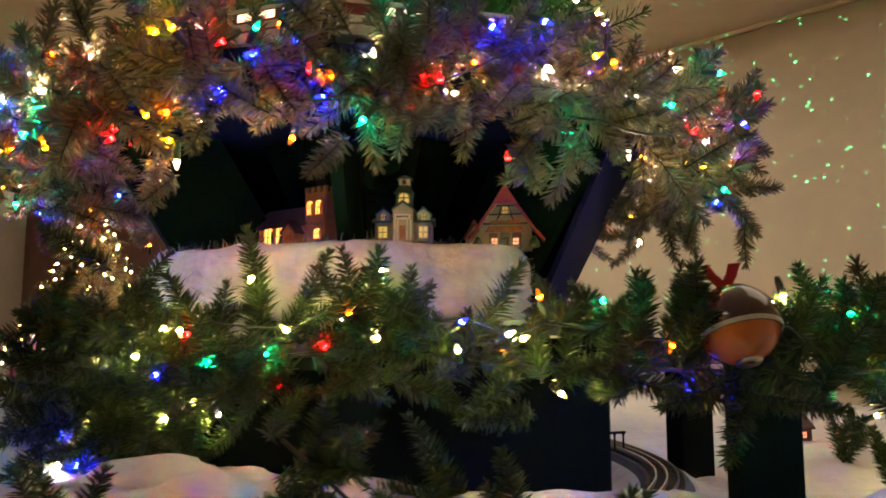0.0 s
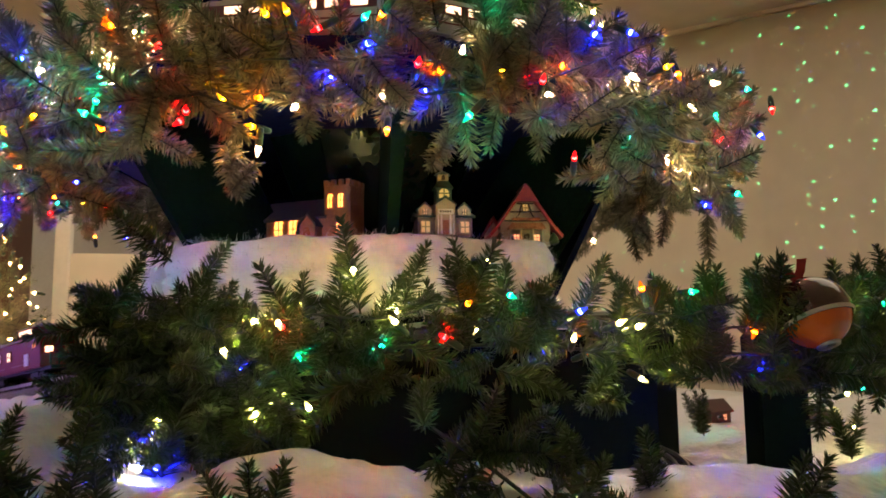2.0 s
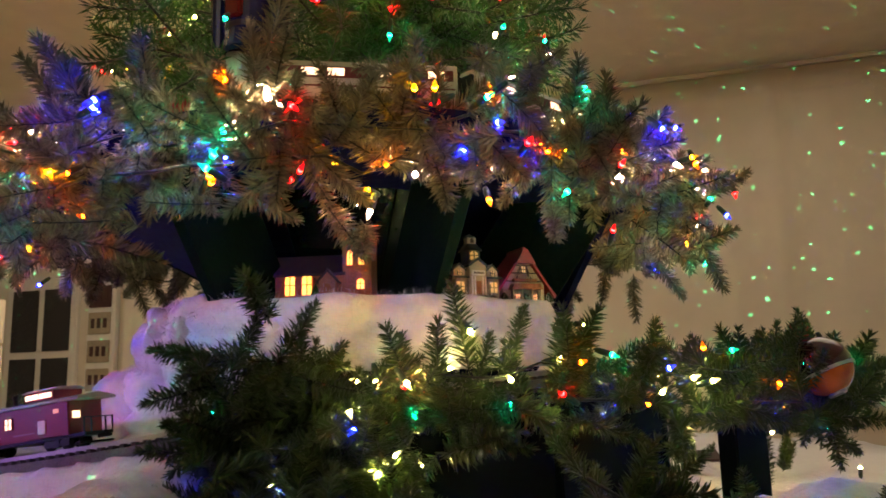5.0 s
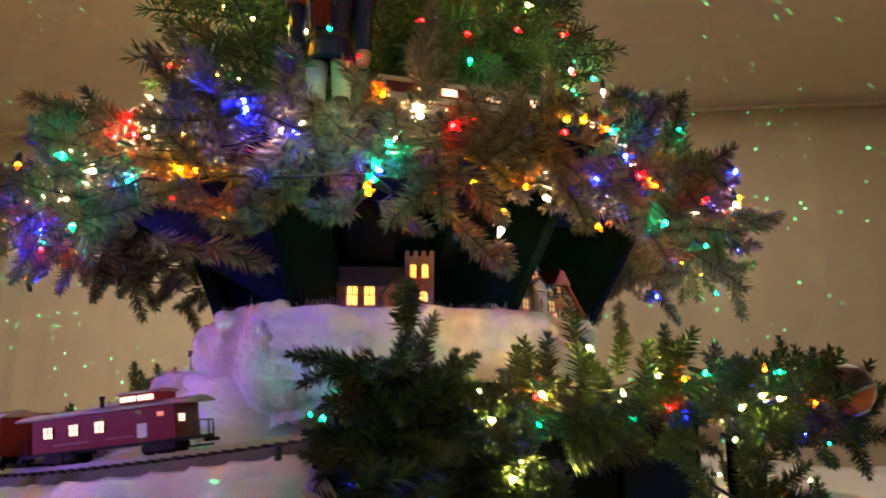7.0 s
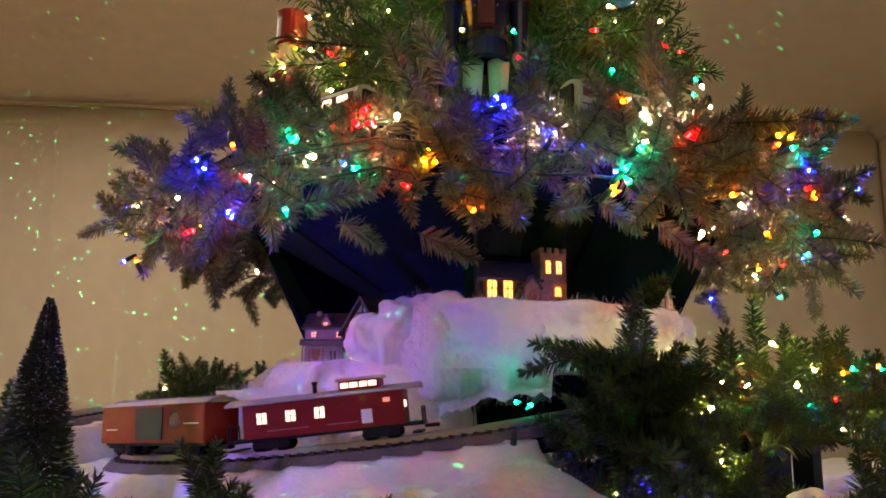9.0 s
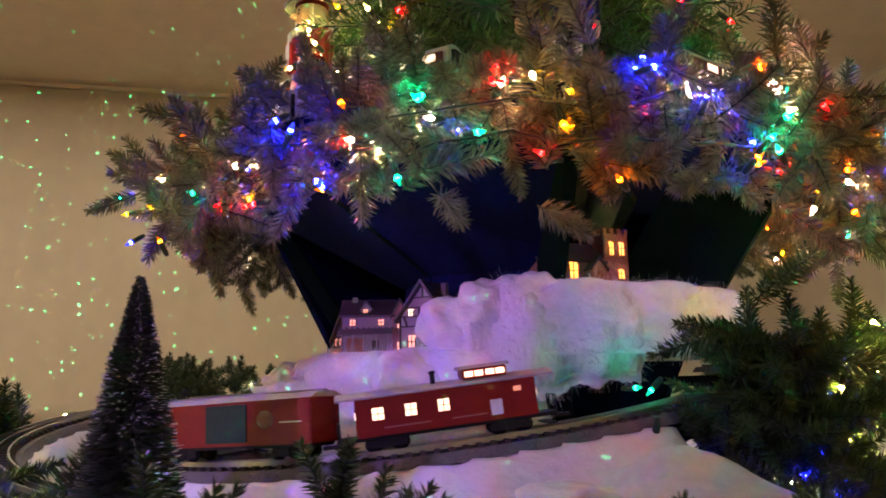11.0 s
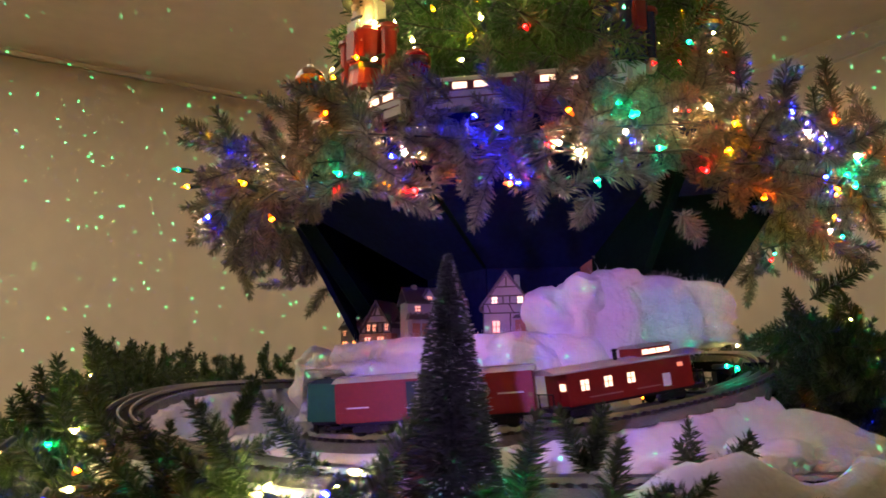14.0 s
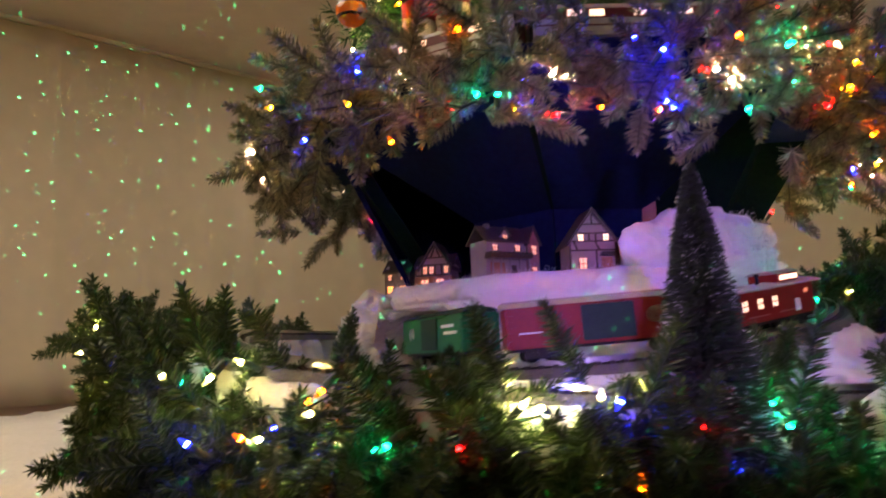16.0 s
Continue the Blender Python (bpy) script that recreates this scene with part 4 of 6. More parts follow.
def school():
    h = thing("school_house", pose(-0.058, 1.125, 1.438, 0, 0, -3), "cream ceramic school with teal roofs and a stepped bell tower", "model house", "village houses")
    part("wall", box(bmesh.new(), -0.042, 0.042, -0.020, 0.024, 0, 0.027, 0.001), GREYSTONE, h)
    for x0, x1 in ((-0.044, -0.016), (0.016, 0.044)):
        part("wing_roof", gable_roof(x0, x1, -0.022, 0.026, 0.027, 0.006, "x", 0.002, 0.003), TEAL, h)
        xm = (x0 + x1) / 2
        bm = box(bmesh.new(), xm - 0.010, xm + 0.010, -0.018, 0.0, 0.030, 0.040)
        gable_wall(bm, xm - 0.010, xm + 0.010, -0.018, 0.0, 0.040, 0.008, "y")
        d = part("dormer", bm, CREAM, h)
        part("dormer_roof", gable_roof(xm - 0.010, xm + 0.010, -0.018, 0.0, 0.040, 0.008, "y", 0.002, 0.0025), TEAL, d)
        pane(h, xm, 0.031, 0.006, 0.009, -0.0185, LITYELLOW, TEAL)
        pane(h, xm, 0.004, 0.013, 0.017, -0.021, LITYELLOW, GREYSTONE)
    bm = box(bmesh.new(), -0.015, 0.015, -0.026, 0.012, 0, 0.046, 0.001)
    gable_wall(bm, -0.015, 0.015, -0.026, 0.012, 0.046, 0.010, "y")
    part("entrance", bm, CREAM, h)
    part("entrance_roof", gable_roof(-0.015, 0.015, -0.026, 0.012, 0.046, 0.010, "y", 0.002, 0.003), TEAL, h)
    for x in (-0.012, -0.007, 0.007, 0.012):
        bm = lathe(bmesh.new(), [(0.0014, 0), (0.0014, 0.030)], 6, (x, -0.028, 0))
        part("column", bm, LETTER, h)
    part("door", cube(-0.0045, 0.0045, -0.0275, -0.025, 0.001, 0.022), BRICK, h)
    sign = part("sign", cube(-0.012, 0.012, -0.029, -0.026, 0.031, 0.039, 0.0005), LETTER, h, "cream name board")
    for k in range(5):
        part("bar", cube(-0.009 + k * 0.0037, -0.0067 + k * 0.0037, -0.0296, -0.0288, 0.0335, 0.0365), TIMBER, sign)
    part("tower", box(bmesh.new(), -0.0125, 0.0125, -0.012, 0.010, 0.046, 0.076, 0.001), TEAL, h)
    pane(h, 0, 0.058, 0.016, 0.015, -0.0125, LITYELLOW, TEAL, True)
    bm = lathe(bmesh.new(), [(0.021, 0.074), (0.011, 0.086), (0.0, 0.087)], 4)
    bm.transform(Matrix.Rotation(radians(45), 4, "Z"))
    part("tower_roof", bm, TEAL, h)
    part("belfry", cube(-0.008, 0.008, -0.008, 0.006, 0.085, 0.096, 0.0008), CREAM, h)
    part("belfry_opening", prism(bmesh.new(), [(a, 0.087 + b) for a, b in arch(0.006, 0.008)], -0.0088, -0.007), TIMBER, h)
    part("belfry_cap", lathe(bmesh.new(), [(0.013, 0.095), (0.010, 0.099), (0, 0.103)], 4), TEAL, h)
    return h


def timbers(h, segs, y, t=0.0022, mat=None):
    """Half-timber beams: from (x, z) to (x, z) on the wall's face at y."""
    for xa, za, xb, zb in segs:
        d = Vector((xb - xa, zb - za)).normalized()
        n = Vector((-d.y, d.x)) * t / 2
        part("beam", prism(bmesh.new(), [(xa + n.x, za + n.y), (xb + n.x, zb + n.y), (xb - n.x, zb - n.y), (xa - n.x, za - n.y)], y - 0.0022, y + 0.001), mat or TIMBER, h)


def chalet():
    h = thing("chalet", pose(0.104, 1.228, 1.436, 0, 0, -8), "cream half-timbered ceramic chalet with a steep clipped red roof", "model house", "village houses")
    part("wall", gable_wall(box(bmesh.new(), -0.042, 0.042, -0.026, 0.036, 0, 0.036), -0.042, 0.042, -0.026, 0.036, 0.036, 0.056, "y"), CREAM, h)
    roof = part("roof", gable_roof(-0.042, 0.042, -0.024, 0.038, 0.036, 0.058, "y", 0.011, 0.006), REDROOF, h, "steep dark red tiled roof")
    for sx in (-1, 1):
        part("eave", prism(bmesh.new(), [(sx * 0.050, 0.024), (sx * 0.061, 0.012), (sx * 0.063, 0.017), (sx * 0.052, 0.031)], -0.034, 0.048), REDROOF, roof, "flared red eave")
    part("hip", prism(bmesh.new(), [(-0.020, 0.073), (0.020, 0.073), (0.004, 0.099), (-0.004, 0.099)], -0.041, -0.030), REDROOF, roof, "clipped red gable end")
    part("ridge_cap", cube(-0.004, 0.004, -0.036, 0.050, 0.098, 0.104, 0.002), REDROOF, roof)
    part("side_wing", gable_wall(box(bmesh.new(), -0.062, -0.040, -0.010, 0.03, 0, 0.026), -0.062, -0.040, -0.010, 0.03, 0.026, 0.016, "y"), CREAM, h)
    part("side_roof", gable_roof(-0.064, -0.040, -0.012, 0.032, 0.026, 0.020, "y", 0.004, 0.004), REDROOF, h)
    timbers(h, [(-0.036, 0.042, 0.036, 0.042), (-0.026, 0.057, 0.026, 0.057), (-0.014, 0.071, 0.014, 0.071), (-0.018, 0.042, -0.008, 0.057), (0.018, 0.042, 0.008, 0.057), (-0.010, 0.057, -0.005, 0.071), (0.010, 0.057, 0.005, 0.071)], -0.027)
    part("balcony", cube(-0.024, 0.024, -0.036, -0.026, 0.041, 0.046, 0.001), BRICK, h)
    for k in range(7):
        part("baluster", cube(-0.022 + k * 0.0072, -0.0205 + k * 0.0072, -0.0365, -0.0350, 0.046, 0.052), CREAM, h)
    part("porch", cube(-0.026, 0.026, -0.034, -0.026, 0.0, 0.026, 0.001), GREYSTONE, h, "shaded stone porch")
    part("porch_roof", prism(bmesh.new(), [(-0.032, 0.026), (0.032, 0.026), (0.026, 0.036), (-0.026, 0.036)], -0.043, -0.026), BRICK, h, "brown tiled porch roof")
    for x in (-0.028, -0.010, 0.010, 0.028):
        part("porch_post", cube(x - 0.0013, x + 0.0013, -0.042, -0.0395, 0, 0.026), CREAM, h)
    part("door", cube(-0.005, 0.005, -0.0355, -0.033, 0.001, 0.019), TIMBER, h)
    for x in (-0.017, 0.017):
        pane(h, x, 0.007, 0.009, 0.010, -0.0345, LITPINK, TIMBER)
    pane(h, 0, 0.058, 0.008, 0.011, -0.0275, LITYELLOW, TIMBER)
    for x in (-0.044, 0.046):
        part("shrub", lathe(bmesh.new(), [(0, 0), (0.009, 0.003), (0.008, 0.011), (0.004, 0.018), (0, 0.022)], 9, (x, -0.034, 0)), NEEDLE_GREEN, h, "tiny dark shrub")
    return h


def gable_house():
    h = thing("timbered_house", pose(-0.425, 1.478, 1.331, 0, 0, -83), "grey plastered half-timbered house with a tall front gable", "model house", "village houses")
    part("wall", gable_wall(box(bmesh.new(), -0.042, 0.042, -0.024, 0.040, 0, 0.060), -0.042, 0.042, -0.024, 0.040, 0.060, 0.052, "y"), PLASTER, h)
    part("roof", gable_roof(-0.042, 0.042, -0.028, 0.042, 0.060, 0.054, "y", 0.006, 0.005), SLATE, h)
    timbers(h, [(-0.042, 0.046, 0.042, 0.046), (-0.040, 0.062, 0.040, 0.062), (-0.030, 0.076, 0.030, 0.076), (-0.018, 0.092, 0.018, 0.092), (-0.028, 0.046, -0.034, 0.062), (0.012, 0.046, 0.004, 0.062), (-0.006, 0.062, -0.006, 0.076), (0.006, 0.062, 0.006, 0.076), (0, 0.092, 0, 0.110),
                (-0.041, 0.0, -0.041, 0.060), (0.041, 0, 0.041, 0.060), (0.006, 0, 0.006, 0.046)], -0.025)
    pane(h, -0.019, 0.012, 0.012, 0.020, -0.0255, LITPINK, TIMBER)
    for x in (-0.021, 0.024):
        pane(h, x, 0.062, 0.009, 0.012, -0.0255, LITWINDOW, TIMBER)
    part("door", cube(0.014, 0.034, -0.027, -0.024, 0.0, 0.034, 0.0008), BRICK, h)
    part("canopy", prism(bmesh.new(), [(0.010, 0.036), (0.040, 0.036), (0.036, 0.042), (0.014, 0.042)], -0.036, -0.024), SLATE, h)
    part("ladder_beam", cube(0.042, 0.046, -0.03, -0.024, 0, 0.058), TIMBER, h)
    part("chimney", cube(0.014, 0.024, 0.012, 0.022, 0.080, 0.118, 0.001), GREYSTONE, h)
    return h


def inn():
    h = thing("village_inn", pose(-0.384, 1.620, 1.332, 0, 0, -58), "two-storey plastered inn with a columned porch and dormer", "model house", "village houses")
    part("wall", box(bmesh.new(), -0.058, 0.030, -0.016, 0.036, 0, 0.074), PLASTER, h)
    part("roof", gable_roof(-0.058, 0.030, -0.018, 0.038, 0.074, 0.024, "x", 0.005, 0.004), SLATE, h)
    part("gable_tower", gable_wall(box(bmesh.new(), 0.030, 0.056, -0.022, 0.024, 0, 0.072), 0.030, 0.056, -0.022, 0.024, 0.072, 0.026, "y"), material("ceramic_rose", (0.30, 0.15, 0.14), 0.5, vary=0.2, scale=50), h)
    part("tower_roof", gable_roof(0.030, 0.056, -0.024, 0.026, 0.072, 0.026, "y", 0.003, 0.004), SLATE, h)
    part("porch_roof", prism(bmesh.new(), [(-0.062, 0.040), (0.030, 0.040), (0.030, 0.050), (-0.060, 0.048)], -0.036, -0.015), TIMBER, h, "dark tiled porch roof")
    for k in range(10):
        part("tile_rib", cube(-0.060 + k * 0.0098, -0.0572 + k * 0.0098, -0.0375, -0.016, 0.047, 0.0515), SLATE, h)
    for x in (-0.056, -0.038, -0.018, 0.004, 0.024):
        part("column", lathe(bmesh.new(), [(0.0022, 0), (0.0018, 0.003), (0.0016, 0.036), (0.0024, 0.040)], 7, (x, -0.032, 0)), PLASTER, h)
    part("porch_back", cube(-0.05, -0.02, -0.018, -0.015, 0.006, 0.034), BRICK, h)
    bm = gable_wall(box(bmesh.new(), -0.026, -0.008, -0.017, 0.006, 0.066, 0.086), -0.026, -0.008, -0.017, 0.006, 0.086, 0.010, "y")
    d = part("dormer", bm, PLASTER, h)
    part("dormer_roof", gable_roof(-0.026, -0.008, -0.018, 0.006, 0.086, 0.010, "y", 0.003, 0.003), SLATE, d)
    pane(h, -0.017, 0.072, 0.008, 0.012, -0.0178, LITPINK, TIMBER)
    for x in (-0.040, 0.010):
        pane(h, x, 0.056, 0.010, 0.010, -0.0168, LITPINK, TIMBER)
    for z in (0.010, 0.050):
        pane(h, 0.043, z, 0.009, 0.016, -0.0228, LITPINK, TIMBER)
    part("door", cube(-0.006, 0.006, -0.018, -0.015, 0, 0.030), TIMBER, h)
    part("chimney", cube(-0.044, -0.034, 0.004, 0.014, 0.085, 0.108, 0.001), GREYSTONE, h)
    return h


def tudor():
    h = thing("tudor_house", pose(-0.292, 1.755, 1.328, 0, 0, -104), "black and white half-timbered ceramic house", "model house", "village houses")
    part("wall", gable_wall(box(bmesh.new(), -0.036, 0.036, -0.022, 0.036, 0, 0.052), -0.020, 0.030, -0.022, 0.036, 0.052, 0.040, "y"), PLASTER, h)
    part("ground_floor", cube(-0.038, 0.038, -0.026, 0.0, 0, 0.028, 0.001), BRICK, h)
    part("roof", gable_roof(-0.022, 0.032, -0.024, 0.036, 0.050, 0.040, "y", 0.008, 0.004), SLATE, h)
    part("side_roof", gable_roof(-0.036, 0.038, -0.016, 0.036, 0.050, 0.018, "x", 0.003, 0.004), SLATE, h)
    timbers(h, [(-0.036, 0.030, 0.036, 0.030), (-0.036, 0.050, 0.036, 0.050), (-0.014, 0.064, 0.024, 0.064)] + [(x, 0.030, x, 0.050) for x in (-0.035, -0.022, -0.009, 0.004, 0.017, 0.035)] + [(-0.004, 0.064, 0.005, 0.088), (0.014, 0.064, 0.005, 0.088)], -0.023, 0.0024)
    for x in (-0.0155, -0.0025, 0.0265):
        pane(h, x, 0.034, 0.007, 0.012, -0.0232, LITPINK, TIMBER)
    for x in (-0.016, 0.014):
        pane(h, x, 0.006, 0.014, 0.015, -0.0268, LITPINK, TIMBER)
    return h


def barn():
    h = thing("sign_barn", pose(-0.235, 1.828, 1.328, 0, 0, -112), "grey ceramic barn with painted words on its dark roof", "model house", "village houses")
    part("wall", gable_wall(box(bmesh.new(), -0.028, 0.028, -0.020, 0.030, 0, 0.046), -0.028, 0.028, -0.020, 0.030, 0.046, 0.024, "x"), GREYSTONE, h)
    roof = part("roof", gable_roof(-0.028, 0.028, -0.020, 0.030, 0.046, 0.024, "x", 0.004, 0.003), SLATE, h)
    for word, x, z in (("SEE", -0.006, 0.060), ("R", -0.025, 0.050)):
        cu = bpy.data.curves.new("letters", "FONT")
        cu.body, cu.size, cu.extrude = word, 0.013, 0.0006
        ob = bpy.data.objects.new("letters", cu)
        me = bpy.data.meshes.new_from_object(ob)
        bpy.data.objects.remove(ob)
        me.materials.clear()
        me.materials.append(LETTER)
        shared("lettering", me, roof, pose(x, -0.020 + (z - 0.046) * 25 / 24 - 0.0045, z + 0.0022, 44, 0, 0))
    for x in (-0.015, 0.013):
        pane(h, x, 0.030, 0.007, 0.010, -0.0206, LITPINK, TIMBER)
        pane(h, x, 0.004, 0.012, 0.013, -0.0206, LITHOUSE, TIMBER)
    return h


for build in (church, school, chalet, gable_house, inn, tudor, barn):
    build()

# ---------------------------------------------------------------- trains


def place_on(line, s):
    """The pose of a car whose middle is s metres along the line: local x runs along the track."""
    run = 0.0
    for a, b in zip(line, line[1:]):
        step = (b - a).length
        if run + step >= s:
            p = a.lerp(b, (s - run) / step)
            d = (b - a).normalized()
            break
        run += step
    side = Vector((0, 0, 1)).cross(d).normalized()
    up = d.cross(side)
    return Matrix(((d.x, side.x, up.x, p.x), (d.y, side.y, up.y, p.y), (d.z, side.z, up.z, p.z), (0, 0, 0, 1))), p


def chord(line, s, span):
    """As place_on, but turned along the chord between the two trucks."""
    m0, p0 = place_on(line, s - span / 2)
    m1, p1 = place_on(line, s + span / 2)
    d = (p1 - p0).normalized()
    side = Vector((0, 0, 1)).cross(d).normalized()
    up = d.cross(side)
    p = (p0 + p1) / 2
    return Matrix(((d.x, side.x, up.x, p.x), (d.y, side.y, up.y, p.y), (d.z, side.z, up.z, p.z), (0, 0, 0, 1))) @ Matrix.Diagonal((1, 0.88, 0.80, 1))


def wheel_mesh():
    bm = lathe(bmesh.new(), [(0, -0.003), (0.0095, -0.003), (0.0115, -0.002), (0.0115, 0), (0.009, 0.0005), (0.0088, 0.003), (0, 0.0035)], 14)
    bm.transform(Matrix.Rotation(radians(90), 4, "X"))
    return to_mesh("wheel", bm, CAR_BLACK)


WHEEL = wheel_mesh()


def trucks(car, half):
    for sx in (-half, half):
        bm = bmesh.new()
        for y in (-0.021, 0.018):
            box(bm, sx - 0.024, sx + 0.024, y, y + 0.003, 0.013, 0.023, 0.001)
            box(bm, sx - 0.007, sx + 0.007, y - 0.001, y + 0.004, 0.011, 0.026, 0.001)
        box(bm, sx - 0.005, sx + 0.005, -0.018, 0.018, 0.018, 0.026)
        t = part("truck", bm, CAR_BLACK, car)
        for dx in (-0.015, 0.015):
            for y, turn in ((-0.0165, 0), (0.0165, 180)):
                shared("wheel", WHEEL, t, pose(sx + dx, y, 0.0175, 0, 0, turn))


def coupler(car, x):
    part("coupler", cube(min(x, x + (0.02 if x > 0 else -0.02)), max(x, x + (0.02 if x > 0 else -0.02)), -0.004, 0.004, 0.018, 0.024, 0.001), CAR_BLACK, car)


def box_car(s, length, body, label, door, emblem, roof_mat=CAR_ROOF, bars=()):
    car = thing("boxcar", chord(LINE_A, s, length * 0.6), label, "toy train car", "toy train")
    L, w = length / 2, 0.031
    trucks(car, L - 0.045)
    part("underframe", cube(-L + 0.004, L - 0.004, -0.024, 0.024, 0.024, 0.030, 0.001), CAR_BLACK, car)
    part("body", cube(-L, L, -w, w, 0.029, 0.094, 0.0015), body, car)
    part("roof", prism_x([(-w - 0.002, 0.094), (w + 0.002, 0.094), (w * 0.6, 0.101), (0, 0.1035), (-w * 0.6, 0.101)], -L - 0.003, L + 0.003), roof_mat, car)
    part("roof_walk", cube(-L, L, -0.006, 0.006, 0.1035, 0.1055), roof_mat, car)
    for y in (-w, w):
        f = -1 if y < 0 else 1
        part("sliding_door", cube(-0.034, 0.034, min(y, y + f * 0.0022), max(y, y + f * 0.0022), 0.034, 0.090, 0.0006), door, car)
        part("door_rail", cube(-0.075, 0.04, min(y, y + f * 0.003), max(y, y + f * 0.003), 0.0905, 0.0925), body, car)
        for x in (-L + 0.004, L - 0.012):
            bm = bmesh.new()
            for k in range(6):
                box(bm, x, x + 0.008, min(y, y + f * 0.002), max(y, y + f * 0.002), 0.036 + k * 0.009, 0.0372 + k * 0.009)
            part("ladder", bm, body, car)
        for x0, x1, z0, z1 in bars:
            xa, xb = (x0, x1) if f < 0 else (-x1, -x0)
            part("letter_bar", cube(xa, xb, min(y, y + f * 0.0012), max(y, y + f * 0.0012), z0, z1), LETTER, car)
        if emblem:
            bm = lathe(bmesh.new(), [(0, 0), (0.013, 0), (0.013, 0.0012), (0, 0.0014)], 20)
            bm.transform(Matrix.Translation((emblem * -f, y, 0.066)) @ Matrix.Rotation(radians(90 * -f * -1), 4, "X"))
            part("emblem", bm, LETTER, car, "round white emblem")
    coupler(car, L)
    coupler(car, -L)
    return car


def prism_x(section, x0, x1):
    """A solid with this section in y and z, from x0 to x1."""
    bm = prism(bmesh.new(), section, x0, x1)
    for v in bm.verts:
        v.co = Vector((v.co.y, v.co.x, v.co.z))
    bmesh.ops.recalc_face_normals(bm, faces=bm.faces[:])
    return bm


def car_window(car, x, z, w, h, y, f, mat=LITWINDOW):
    win = part("window", cube(x - w / 2, x + w / 2, min(y, y + f * 0.001), max(y, y + f * 0.001), z, z + h), mat, car, "glowing window")
    bm = bmesh.new()
    a, b = min(y, y + f * 0.002), max(y, y + f * 0.002)
    box(bm, x - 0.0006, x + 0.0006, a, b, z, z + h)
    box(bm, x - w / 2, x + w / 2, a, b, z + h / 2 - 0.0006, z + h / 2 + 0.0006)
    box(bm, x - w / 2 - 0.0014, x - w / 2, a, b, z, z + h)
    box(bm, x + w / 2, x + w / 2 + 0.0014, a, b, z, z + h)
    box(bm, x - w / 2 - 0.0014, x + w / 2 + 0.0014, a, b, z + h, z + h + 0.0014)
    box(bm, x - w / 2 - 0.0014, x + w / 2 + 0.0014, a, b, z - 0.0014, z)
    part("window_frame", bm, CAR_RED if mat is LITWINDOW and car.name.startswith("cab") else CAR_STRIPE, win)


def caboose(s):
    length = 0.235
    car = thing("caboose", chord(LINE_A, s, length * 0.6), "dark red caboose with glowing windows and a lit cupola", "toy train car", "toy train")
    L, w = length / 2, 0.031
    trucks(car, L - 0.045)
    part("underframe", cube(-L - 0.012, L + 0.012, -0.026, 0.026, 0.024, 0.030, 0.001), CAR_BLACK, car)
    part("body", cube(-L + 0.012, L - 0.012, -w, w, 0.029, 0.084, 0.0015), CAR_RED, car)
    part("roof", prism_x([(-w - 0.004, 0.083), (w + 0.004, 0.083), (w + 0.004, 0.086), (w * 0.6, 0.091), (0, 0.0935), (-w * 0.6, 0.091), (-w - 0.004, 0.086)], -L - 0.010, L + 0.010), CAR_ROOF, car)
    cup = part("cupola", cube(-0.075, -0.022, -0.027, 0.027, 0.091, 0.106, 0.001), CAR_RED, car)
    part("cupola_roof", prism_x([(-0.030, 0.106), (0.030, 0.106), (0.018, 0.111), (-0.018, 0.111)], -0.079, -0.018), CAR_ROOF, cup)
    part("chimney", lathe(bmesh.new(), [(0.003, 0.090), (0.003, 0.106), (0.0042, 0.107), (0.0042, 0.110), (0, 0.111)], 10, (0.012, 0.012, 0)), CAR_BLACK, car)
    for f in (-1, 1):
        y = f * w
        for x in (0.080, 0.042, 0.004):
            car_window(car, x, 0.052, 0.013, 0.017, y, f)
        for x in (-0.067, -0.055, -0.042, -0.030):
            part("cupola_window", cube(x - 0.005, x + 0.005, min(f * 0.027, f * 0.0283), max(f * 0.027, f * 0.0283), 0.0945, 0.1025), LITWINDOW, cup, "glowing cupola window")
        part("emblem", cube(-0.064, -0.050, min(y, y + f * 0.0012), max(y, y + f * 0.0012), 0.036, 0.058, 0.0004), LETTER, car, "pale oval picture panel")
        part("marker", cube(-0.088, -0.079, min(y, y + f * 0.0012), max(y, y + f * 0.0012), 0.066, 0.073), glowing("amber_marker", (1.0, 0.25, 0.03), 0.9), car, "amber marker panel")
        for x0, x1 in ((0.020, 0.074), (-0.045, -0.005)):
            part("letter_bar", cube(x0, x1, min(y, y + f * 0.001), max(y, y + f * 0.001), 0.039, 0.041), material("faded_letters", (0.30, 0.12, 0.10), 0.6), car)
    for sx in (-1, 1):
        xe = sx * (L - 0.012)
        part("end_door", cube(min(xe, xe + sx * 0.0015), max(xe, xe + sx * 0.0015), -0.008, 0.008, 0.031, 0.070), CAR_RED, car)
        part("end_window", cube(min(xe, xe + sx * 0.0016), max(xe, xe + sx * 0.0016), 0.012, 0.024, 0.055, 0.066), LITWINDOW, car, "glowing end window")
        rail = part("end_railing", cube(sx * (L + 0.010) - 0.0008, sx * (L + 0.010) + 0.0008, -0.027, 0.027, 0.052, 0.0536), CAR_BLACK, car)
        for y in (-0.026, -0.013, 0.013, 0.026):
            part("rail_post", cube(sx * (L + 0.010) - 0.0008, sx * (L + 0.010) + 0.0008, y - 0.0008, y + 0.0008, 0.030, 0.0536), CAR_BLACK, rail)
        part("step", cube(sx * (L + 0.002) - 0.006, sx * (L + 0.002) + 0.006, -0.030, 0.030, 0.012, 0.015), CAR_BLACK, car)
        coupler(car, sx * (L + 0.010))
    return car


